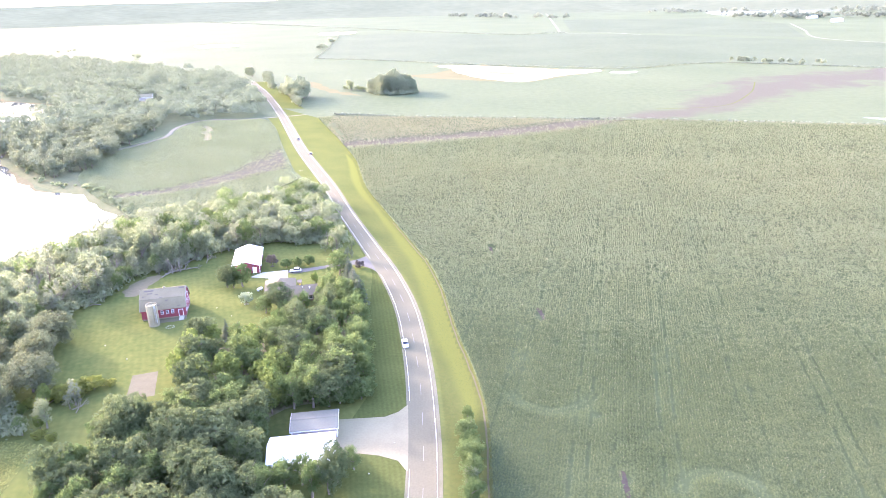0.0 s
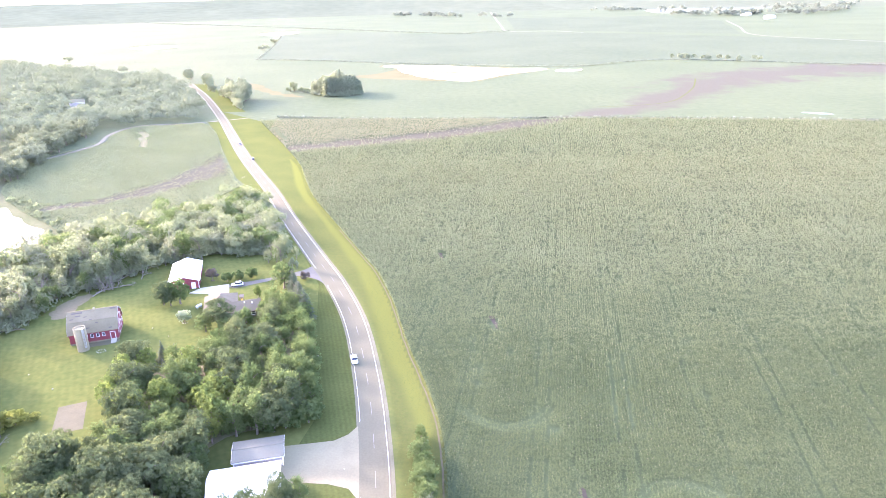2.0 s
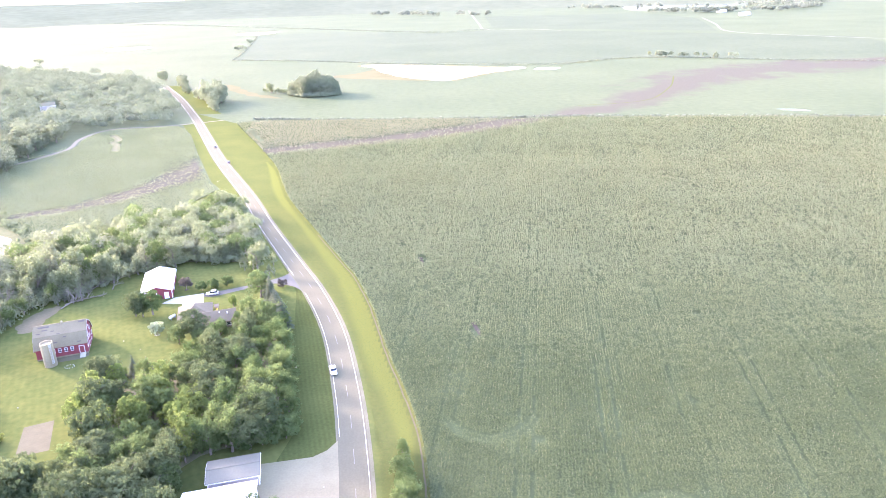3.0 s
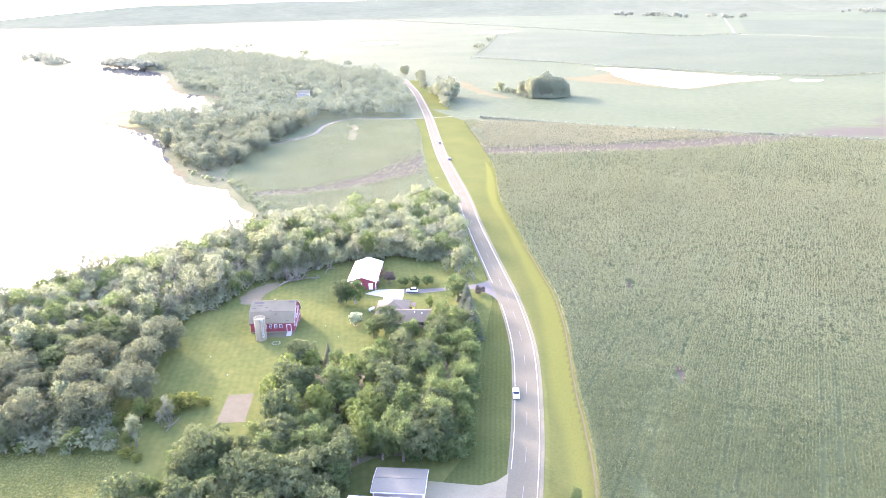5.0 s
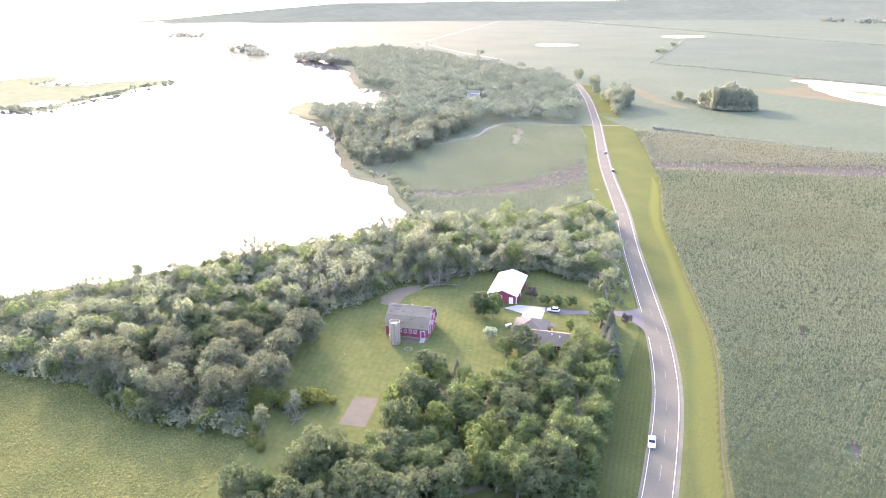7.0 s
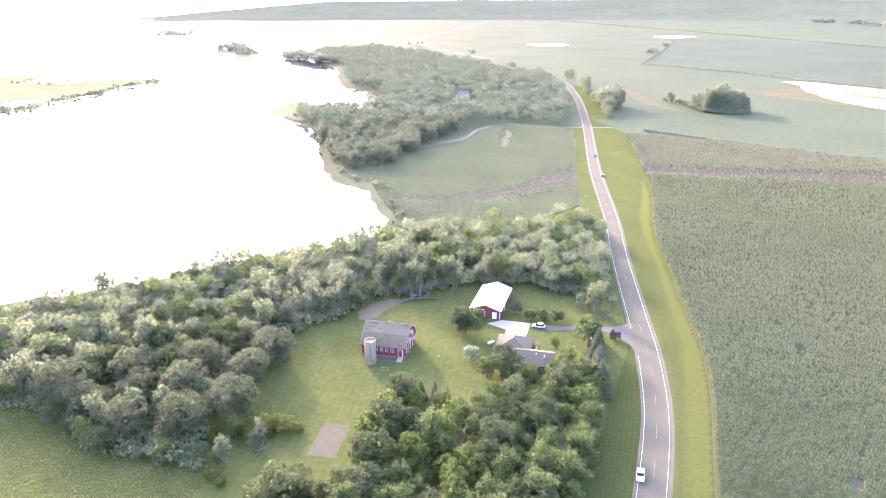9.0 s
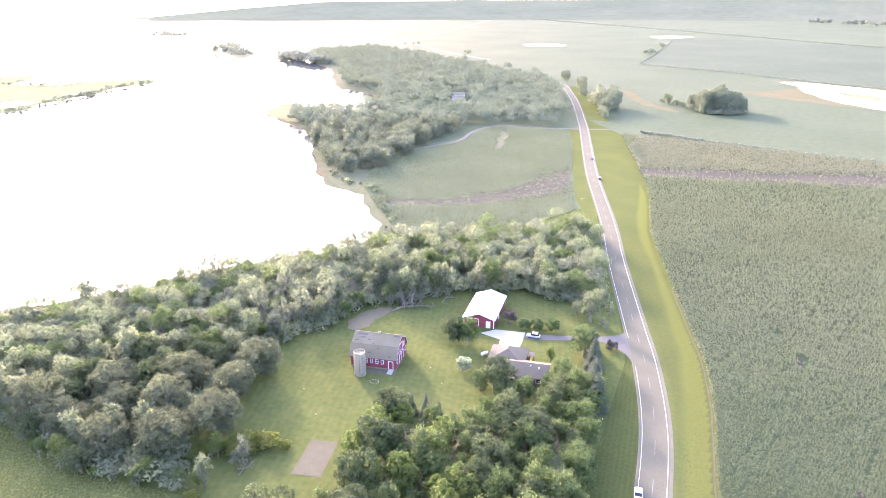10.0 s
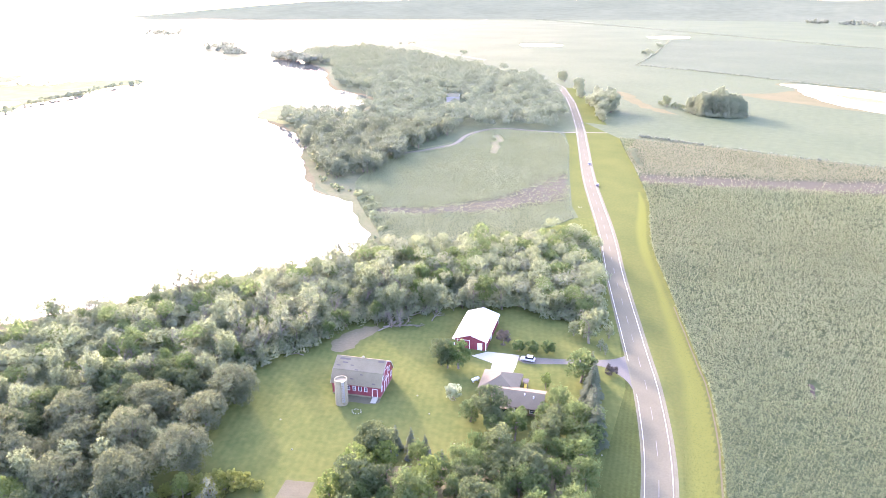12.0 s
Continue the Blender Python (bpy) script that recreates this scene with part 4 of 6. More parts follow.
for x, y, size in ((-43.0, 178.7, 0.95), (-46.5, 196.0, 0.9), (-48.5, 204.0, 0.85), (-51.5, 212.5, 0.95), (-56.0, 223.0, 0.85), (-45.2, 188.0, 0.85), (-37.8, 141.0, 0.62)):
    plant("ash", x, y, size, rnd=pick)
for x, y in ((-66.0, 165.5), (-63.0, 166.0), (-60.0, 167.0), (-57.0, 168.0), (-54.0, 168.5), (-51.0, 168.0), (-48.0, 168.5), (-45.0, 169.0), (-42.5, 171.0), (-41.5, 174.0)):
    plant("bush", x, y, pick.uniform(1.2, 1.7), rnd=pick)

WOOD = V2((-306, 80), (-270, 138), (-258, 159), (-239, 195), (-224, 239), (-200, 274), (-192, 291), (-188, 314), (-157, 336), (-140, 354), (-120, 378), (-108, 372), (-94, 335), (-76, 296), (-96, 292), (-110, 293), (-127, 282), (-143, 263), (-153, 250),
          (-152, 232), (-158, 217), (-158, 208), (-152, 200), (-151, 180), (-143, 163), (-124, 146), (-131, 145), (-154, 138), (-184, 139), (-216, 130))
OLD_OAKS = ((-170, 146), (-153, 146), (-141, 154), (-138, 168), (-163, 157), (-181, 146), (-153, 165), (-146, 182), (-150, 195), (-160, 178), (-174, 163))
for x, y in OLD_OAKS:
    plant("bigoak", x, y, 1.05, rnd=pick)
for x, y in ((-147, 139.5), (-142, 141), (-136, 143.5), (-131.3, 149), (-127, 148), (-124, 151), (-157, 138.5), (-188, 141), (-176, 137.5), (-166, 136.5), (-129.1, 161), (-152, 138), (-199, 139), (-208, 137), (-220, 134), (-176, 166), (-186, 160)):
    plant(pick.choice(("lime", "ash", "lime", "scrub")), x, y, pick.uniform(0.45, 0.6), rnd=pick)
back = []
for x, y in scatter(WOOD, 4.7, wood_rng):
    if x < -205 or y > 300 or (x < -180 and y > 195) or (x < -165 and y > 240) or (x > -125 and y > 292 and x < -85 and pick.random() < 0.3):
        back.append((x, y))
        continue
    south = y < 190 and x > -185
    if south and (min(math.hypot(x - a, y - q) for a, q in OLD_OAKS) < 7.0 or pick.random() < 0.35):
        continue
    r = pick.random()
    if south:
        plant("oak" if r < 0.45 else "scrub", x, y, 0.8 if r < 0.45 else 0.95, rnd=pick)
    else:
        plant("scrub" if r < 0.70 else ("grey" if r < 0.84 else "ash"), x, y, pick.choice((0.7, 0.85, 0.95, 1.1, 1.4)) * (1.0 if r < 0.84 else 0.75), rnd=pick)
patch("wood_floor", inset(curve(WOOD, True, 5), 3.5), 0.055, "forest_floor", "dark leaf-littered woodland floor")
patch("grove_floor", inset(curve(GROVE, True, 4), 3.5), 0.05, "forest_floor", "shaded grove floor")

# single trees by the house, the drive and the road
for kind, x, y, s in (("ash", -70.5, 258.2, 1.34), ("ash", -76.5, 229.5, 0.6), ("pale", -98.4, 230.2, 1.45), ("lime", -78.0, 249.3, 0.55), ("ash", -105.9, 245.6, 1.15), ("oak", -111.6, 244.6, 0.62), ("oak", -108.8, 244.0, 0.6), ("oak", -84.4, 226.2, 1.0), ("ash", -88.5, 223.0, 0.75), ("ash", -79.0, 227.5, 0.62), ("oak", -81.0, 223.0, 0.8),
                      ("ash", -70.5, 231.5, 0.9), ("ash", -69.0, 237.0, 0.95), ("ash", -80.5, 220.0, 0.7), ("ash", -74.5, 222, 0.72), ("ash", -62.5, 232, 0.78), ("oak", -66.5, 228, 0.78), ("plumtree", -101.4, 267.2, 1.1),
                      ("bush", -95.0, 265.8, 1.3), ("bush", -90.8, 267.6, 1.1), ("bush", -86.2, 269.6, 1.2), ("yellowbush", -121.4, 147, 0.9), ("yellowbush", -117.8, 146.5, 0.7), ("lime", -132.7, 156, 0.5), ("scrub", -130, 160, 0.7), ("lime", -138, 157, 0.55), ("grey", -121.5, 162.5, 0.55), ("plumbush", -64.6, 267.3, 1.1), ("grey", -70.2, 278.5, 0.6), ("scrub", -83.8, 285.5, 1.25), ("ash", -80.5, 286.0, 0.85), ("scrub", -78.0, 284.0, 1.0), ("grey", -72.5, 280.5, 0.6), ("scrub", -77.5, 283, 1.17), ("scrub", -73, 290, 1.23),
                      ("yellowbush", -128.5, 166.0, 1.7), ("yellowbush", -125.0, 168.5, 1.7), ("yellowbush", -121.0, 170.5, 1.7), ("yellowbush", -126.5, 163.5, 1.15), ("yellowbush", -130.5, 163.0, 1.15),
                      ("yellowbush", -117.0, 172.5, 1.0), ("yellowbush", -122.5, 166.0, 1.1), ("yellowbush", -133.5, 160.0, 1.1), ("grey", -122.0, 160.5, 0.72), ("scrub", -127.0, 154.0, 0.91),
                      ("scrub", -122.5, 151.5, 0.78), ("lime", -160.0, 139.0, 0.91), ("lime", -136.0, 146.5, 0.72), ("scrub", -133, 148, 0.91), ("grey", -159, 236, 1.04), 
                      ("thicket", -224, 702, 1.2), ("thicket", -231, 714, 1.1), ("thicket", -234, 728, 1.3), ("thicket", -236, 742, 1.75), ("thicket", -247, 754, 2.0), ("thicket", -236, 760, 1.9), ("thicket", -240, 772, 1.8), ("thicket", -254, 768, 1.9), ("thicket", -246, 782, 1.7), ("thicket", -259, 782, 1.8), ("thicket", -266, 794, 1.5), ("thicket", -273, 798, 1.3),
                      ("thicket", -300, 846, 0.98), ("thicket", -306, 853, 1.14), ("thicket", -325, 902, 1.5), ("thicket", -331, 910, 1.3), ("thicket", -382, 990, 1.1), ("thicket", -390, 997, 1.1)):
    plant(kind, x, y, s, rnd=pick)
plant("ash", -239.5, 194.5, 0.72, rnd=pick, tall=1.75)
for i in range(16):
    u = i / 15
    plant(pick.choice(("scrub", "ash", "ash")), -12.4 + 3.6 * u + pick.uniform(-0.8, 0.8), 164.0 - 34 * u, (0.5 if i < 2 else 0.78) * pick.uniform(0.9, 1.15), rnd=pick, tall=0.8)
for i in range(17):
    u = i / 16
    plant("spruce", -68.6 + 12.5 * u + pick.uniform(-0.7, 0.7), 262.5 - 33 * u, pick.uniform(0.95, 1.3), rnd=pick, tall=0.9)
for x, y in ((-98.8, 202.5), (-95.0, 204.0), (-91.0, 204.5), (-103.0, 203.0)):
    plant("spruce", x, y, 0.62, rnd=pick)
for x, y in ((-97.5, 199.5), (-88.8, 199.5), (-88.6, 203.0), (-86.4, 205.0), (-101.7, 199.5), (-93.5, 200.5)):
    plant("bluespruce", x, y, 0.75, rnd=pick)
for x, y in scatter(V2((-172, 806), (-154, 787), (-130, 788), (-117, 803), (-122, 822), (-165, 824)), 6.5, wood_rng):
    plant("thicket", x, y, 1.5 - 0.32 * abs(x + 143) / 27, tall=1.32 - 0.22 * abs(x + 143) / 27, rnd=random.Random(int(-x * 31 + y * 7)))
for x, y in scatter(V2((-212, 842), (-205, 830), (-178, 814), (-172, 830)), 6.0, wood_rng):
    plant("scrub", x, y, 1.35, rnd=pick, tall=0.8)

# far woods: one mass of small crowns
FAR_WOOD = V2((-276, 424), (-300, 500), (-317, 600), (-245, 648), (-262, 700), (-330, 840), (-410, 960), (-560, 1070), (-780, 1220), (-1000, 1330), (-1030, 1190), (-960, 1085), (-800, 985), (-700, 880), (-615, 780), (-520, 735), (-462, 650), (-478, 616), (-500, 600),
              (-482, 552), (-438, 516), (-416, 502), (-372, 462), (-334, 428), (-296, 408))
GLADE = [V2((-424, 752), (-398, 756), (-376, 706), (-400, 700))]


def far_trees(name, pts, size, label, clumps=70, leaf=1.5, material="far_leaf", low=1.6, high=2.3):
    r = np.random.default_rng(len(pts))
    n = len(pts)
    rad = size * r.uniform(0.65, 1.3, n)
    hgt = rad * r.uniform(low, high, n)
    d = r.normal(size=(n, clumps, 3))
    d[..., 2] = np.abs(d[..., 2]) * 0.9 - 0.25
    d /= np.linalg.norm(d, axis=2)[..., None]
    bumpy = 1 + 0.25 * np.sin(d[..., 0] * 5 + r.uniform(0, 6, (n, 1))) * np.cos(d[..., 1] * 6 + r.uniform(0, 6, (n, 1)))
    p = d * (rad[:, None] * bumpy * r.uniform(0.75, 1.05, (n, clumps)))[..., None]
    p[..., 2] = p[..., 2] * 0.9 + (hgt - rad * 0.85)[:, None]
    p[..., 0] += pts[:, None, 0]
    p[..., 1] += pts[:, None, 1]
    p, d = p.reshape(-1, 3), d.reshape(-1, 3)
    nrm = d + r.normal(0, 0.22, d.shape)
    nrm /= np.linalg.norm(nrm, axis=1)[:, None]
    t = np.cross(nrm, r.normal(size=nrm.shape))
    t /= np.linalg.norm(t, axis=1)[:, None]
    b = np.cross(nrm, t)
    s = leaf * r.uniform(0.6, 1.3, (len(p), 1))
    q = np.stack([p - t * s, p + t * s * 0.85 - b * s * 0.8, p + t * s * 0.85 + b * s * 0.8], 1)
    return tagged(quads(name, q, material), label, "woods", "", "stuff")


edge = scatter(FAR_WOOD, 10.6, wood_rng, GLADE)
near = np.hypot(edge[:, 0], edge[:, 1] - 60) < 620
for x, y in edge[near]:
    plant("woodland", x, y, pick.uniform(0.8, 1.3), rnd=pick)
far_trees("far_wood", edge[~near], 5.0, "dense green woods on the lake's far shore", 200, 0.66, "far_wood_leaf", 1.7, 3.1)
back = np.array(back)
sort = np.random.default_rng(17).random(len(back))
for lo, hi, leaf in ((0.0, 0.62, "scrub_leaf"), (0.62, 0.86, "ash_leaf"), (0.86, 1.0, "grey_leaf")):
    far_trees("back_wood", back[(sort >= lo) & (sort < hi)], 3.0, "dense olive-green lakeside woodland", 360, 0.36, leaf, 1.9, 3.6)
under = scatter(WOOD, 2.7, np.random.default_rng(23))
far_trees("undergrowth", under, 2.3, "dense olive undergrowth on the woodland floor", 70, 0.44, "scrub_leaf", 1.3, 2.2)
LAKE_EDGE = curve(V2((-240, 160), (-227, 192), (-213, 235), (-192, 268), (-184, 288), (-178, 306), (-160, 326)), step=7)
for p in LAKE_EDGE:
    if pick.random() < 0.55:
        plant(pick.choice(("grey", "scrub", "scrub")), p.x + pick.uniform(-3, 3), p.y + pick.uniform(-3, 3), pick.uniform(0.7, 1.0), rnd=pick, tall=1.3)

# ---- buildings ----


def pierced(bm, x0, x1, z0, z1, y0, y1, openings):
    """A wall along x with rectangular openings (x0, x1, z0, z1) right through it."""
    at = x0
    for a, b, lo, hi in sorted(openings):
        if a > at:
            box(bm, at, a, y0, y1, z0, z1)
        if lo > z0:
            box(bm, a, b, y0, y1, z0, lo)
        if hi < z1:
            box(bm, a, b, y0, y1, hi, z1)
        at = b
    if at < x1:
        box(bm, at, x1, y0, y1, z0, z1)
    return bm


def prism(profile, x0, x1):
    """A profile of (y, z) points drawn out along x."""
    n = len(profile)
    verts = [(x, y, z) for x in (x0, x1) for y, z in profile]
    faces = [tuple(range(n))[::-1], tuple(range(n, 2 * n))] + [(i, (i + 1) % n, n + (i + 1) % n, n + i) for i in range(n)]
    bm = bmesh.new()
    vs = [bm.verts.new(v) for v in verts]
    for f in faces:
        bm.faces.new([vs[i] for i in f])
    bmesh.ops.recalc_face_normals(bm, faces=bm.faces)
    return bm


def window(parent, x0, x1, z0, z1, y, frame_mat="white_trim", name="window", out=-1):
    """A window set in a wall along x: frame, mullion, pane. out: the side on which the outdoors lies."""
    bm = bmesh.new()
    d = 0.07 * out
    lo, hi = sorted((y, y + d))
    w = 0.11
    box(bm, x0 - w, x0, lo, hi, z0 - w, z1 + w), box(bm, x1, x1 + w, lo, hi, z0 - w, z1 + w)
    box(bm, x0, x1, lo, hi, z0 - w, z0), box(bm, x0, x1, lo, hi, z1, z1 + w)
    box(bm, x0, x1, lo, hi, (z0 + z1) / 2 - 0.03, (z0 + z1) / 2 + 0.03)
    win = part(name, bm, frame_mat, parent)
    lo, hi = sorted((y - d * 0.3, y - d * 0.6))
    part("pane", box(bmesh.new(), x0, x1, lo, hi, z0, z1), "dark_glass", win)
    return win


def slope(name, y0, z0, y1, z1, x0, x1, thick, material, parent, ribs=0.0):
    """A roof slope from the eave (y0, z0) to the ridge (y1, z1)."""
    d = Vector((y1 - y0, z1 - z0)).normalized()
    up = Vector((-d.y, d.x)) * (1 if y1 > y0 else -1)
    a, b = Vector((y0, z0)), Vector((y1, z1))
    prof = [tuple(a), tuple(b), tuple(b + up * thick), tuple(a + up * thick)]
    bm = prism(prof, x0, x1)
    if ribs:
        x = x0 + ribs / 2
        while x < x1:
            other = prism([tuple(a + up * thick), tuple(b + up * thick), tuple(b + up * (thick + 0.035)), tuple(a + up * (thick + 0.035))], x - 0.04, x + 0.04)
            me = bpy.data.meshes.new("rib")
            other.to_mesh(me)
            other.free()
            bm.from_mesh(me)
            bpy.data.meshes.remove(me)
            x += ribs
    return part(name, bm, material, parent)


def barn():
    root = tagged(new("barn"), "old red gambrel barn with white trim and patched grey shingles", "barn")
    L, W, E, K, R = 7.25, 5.9, 3.9, 7.0, 9.2
    ky = 3.9
    wins = [(-4.4 + 1.75 * i, -3.7 + 1.75 * i, 1.9, 3.1) for i in range(5)]
    front = part("front_wall", pierced(bmesh.new(), -L, L, 0.5, E, -W, -W + 0.2, wins + [(5.0, 6.3, 0.5, 2.9)]), "barn_red", root, "red board front wall")
    for x0, x1, lo, hi in wins:
        window(front, x0, x1, lo, hi, -W)
    boxed("door", "barn_red", front, 5.0, 6.3, -W - 0.02, -W + 0.1, 0.5, 2.9)
    bm = bmesh.new()
    box(bm, 4.85, 5.0, -W - 0.06, -W, 0.5, 3.05), box(bm, 6.3, 6.45, -W - 0.06, -W, 0.5, 3.05), box(bm, 5.0, 6.3, -W - 0.06, -W, 2.9, 3.05)
    part("door_frame", bm, "white_trim", front)
    boxed("back_wall", "barn_red", root, -L, L, W - 0.2, W, 0.5, E)
    bm = bmesh.new()
    box(bm, -L - 0.05, L + 0.05, -W - 0.05, -W + 0.3, 0, 0.5), box(bm, -L - 0.05, L + 0.05, W - 0.3, W + 0.05, 0, 0.5)
    box(bm, -L - 0.05, -L + 0.3, -W + 0.3, W - 0.3, 0, 0.5), box(bm, L - 0.3, L + 0.05, -W + 0.3, W - 0.3, 0, 0.5)
    part("stone_base", bm, "old_concrete", root, "grey stone base")
    prof = [(-W + 0.2, 0.5), (W - 0.2, 0.5), (W - 0.2, E), (ky - 0.05, K - 0.15), (0, R - 0.15), (-ky + 0.05, K - 0.15), (-W + 0.2, E)]
    for s in (-1, 1):
        gable = part("gable_wall", prism(prof, s * L - 0.1, s * L + 0.1), "barn_red", root, "red board gable wall")
        x = s * (L + 0.1)
        lo, hi = sorted((x, x + s * 0.06))
        for y0, y1, z0, z1 in ((-1.3, 1.3, 4.3, 6.6), (-4.9, -4.0, 1.9, 3.1), (4.0, 4.9, 1.9, 3.1), (-3.3, -2.5, 4.6, 5.7), (2.5, 3.3, 4.6, 5.7)):
            bm = bmesh.new()
            w = 0.14
            box(bm, lo, hi, y0 - w, y0, z0 - w, z1 + w), box(bm, lo, hi, y1, y1 + w, z0 - w, z1 + w)
            box(bm, lo, hi, y0, y1, z0 - w, z0), box(bm, lo, hi, y0, y1, z1, z1 + w)
            fr = part("window_frame" if y1 - y0 < 2 else "hay_door_frame", bm, "white_trim", gable)
            boxed("pane" if y1 - y0 < 2 else "hay_door", "dark_glass" if y1 - y0 < 2 else "barn_red", fr, *sorted((x, x + s * 0.03)), y0, y1, z0, z1)
        bm = bmesh.new()
        box(bm, lo, hi, -2.2, -2.0, 0.5, 3.6), box(bm, lo, hi, 2.0, 2.2, 0.5, 3.6), box(bm, lo, hi, -2.0, 2.0, 3.4, 3.6)
        box(bm, lo, hi, -0.08, 0.08, 0.5, 3.4)
        dr = part("barn_door_frame", bm, "white_trim", gable)
        boxed("barn_door", "barn_red", dr, *sorted((x, x + s * 0.03)), -2.0, 2.0, 0.5, 3.4)
        # white rake boards along the gable edge
        for y0, z0, y1, z1 in ((-W - 0.25, E - 0.25, -ky, K), (-ky, K, 0, R), (W + 0.25, E - 0.25, ky, K), (ky, K, 0, R)):
            slope("rake_board", y0, z0 - 0.22, y1, z1 - 0.22, *sorted((s * (L + 0.42), s * (L + 0.47))), 0.24, "grey_siding", root)
    for sy in (-1, 1):
        slope("lower_roof", sy * (W + 0.3), E - 0.3, sy * ky, K, -L - 0.42, L + 0.42, 0.16, "grey_shingle", root)
        slope("upper_roof", sy * ky, K, 0, R, -L - 0.42, L + 0.42, 0.16, "grey_shingle", root)
        boxed("eave_board", "barn_red", root, -L - 0.4, L + 0.4, sy * (W + 0.28) - 0.05, sy * (W + 0.28) + 0.05, E - 0.5, E - 0.28)
    boxed("ridge_cap", "grey_shingle", root, -L - 0.4, L + 0.4, -0.14, 0.14, R + 0.12, R + 0.22, bevel=0.03)
    # patches of worn shingles, each lying on a slope
    rnd = random.Random(3)
    for x, u, w, h, lower in ((-6.3, 0.75, 3.2, 0.55, 0), (-5.2, 0.5, 1.6, 0.4, 0), (-6.8, 0.25, 1.2, 0.35, 0), (-2.6, 0.35, 1.0, 0.3, 0), (-1.0, 0.05, 1.0, 0.25, 0), (5.3, 0.8, 1.8, 0.6, 0), (4.8, 0.2, 1.0, 0.35, 1), (-2.0, 0.4, 1.1, 0.3, 1), (0.9, 0.75, 0.8, 0.3, 1)):
        (y0, z0), (y1, z1) = ((-W - 0.3, E - 0.3), (-ky, K)) if lower else ((-ky, K), (0, R))
        d = Vector((y1 - y0, z1 - z0))
        up = Vector((-d.y, d.x)).normalized() * 0.175
        a, b = Vector((y0, z0)) + d * u, Vector((y0, z0)) + d * (u + h / d.length)
        slope("shingle_patch", a.x + up.x, a.y + up.y, b.x + up.x, b.y + up.y, x, x + w, 0.015, "shingle_patch", root)
    cup = boxed("cupola", "silo_concrete", root, 0.15, 0.75, -0.3, 0.3, R + 0.05, R + 0.5, bevel=0.03)
    bm = bmesh.new()
    bmesh.ops.create_cone(bm, cap_ends=True, segments=8, radius1=0.45, radius2=0.06, depth=0.4, matrix=Matrix.Translation((0.45, 0, R + 0.7)))
    part("cupola_cap", bm, "silo_concrete", cup, "metal vent cap")
    ramp = prism([(-W - 2.6, 0.0), (-W - 0.06, 0.0), (-W - 0.06, 0.55), (-W - 2.6, 0.08)], 5.0, 6.6)
    part("ramp", ramp, "concrete", root, "pale concrete ramp to the door")
    root.matrix_basis = pose(-124.9, 222.0, 0.02, 0, 0, 19.5)


def silo():
    root = tagged(new("silo"), "roofless grey concrete stave silo with steel hoops", "silo")
    r, h, n = 1.8, 7.9, 28
    bm = bmesh.new()
    rings = []
    for rad, z in ((r, 0), (r, h), (r - 0.16, h), (r - 0.16, 0.3)):
        rings.append([bm.verts.new((rad * math.cos(2 * math.pi * k / n), rad * math.sin(2 * math.pi * k / n), z)) for k in range(n)])
    for a, b in zip(rings, rings[1:]):
        for k in range(n):
            bm.faces.new((a[k], a[(k + 1) % n], b[(k + 1) % n], b[k]))
    bm.faces.new(rings[-1])
    part("wall", bm, "silo_concrete", root)
    for i in range(13):
        z = 0.4 + 0.58 * i
        bm = bmesh.new()
        tube(bm, [Vector((0, 0, z - 0.03)), Vector((0, 0, z + 0.03))], [r + 0.03, r + 0.03], n)
        part("hoop", bm, "silo_concrete", root)
    chute = boxed("chute", "galvanised", root, 0.9, 1.5, -r - 0.35, -r + 0.5, 1.5, h + 0.3, bevel=0.05, label="rusty unloading chute")
    for i in range(10):
        boxed("rung", "wood", chute, 0.98, 1.42, -r - 0.4, -r - 0.34, 1.8 + 0.55 * i, 1.95 + 0.55 * i)
    root.matrix_basis = pose(-124.1, 211.4, 0.02, 0, 0, 19.5)


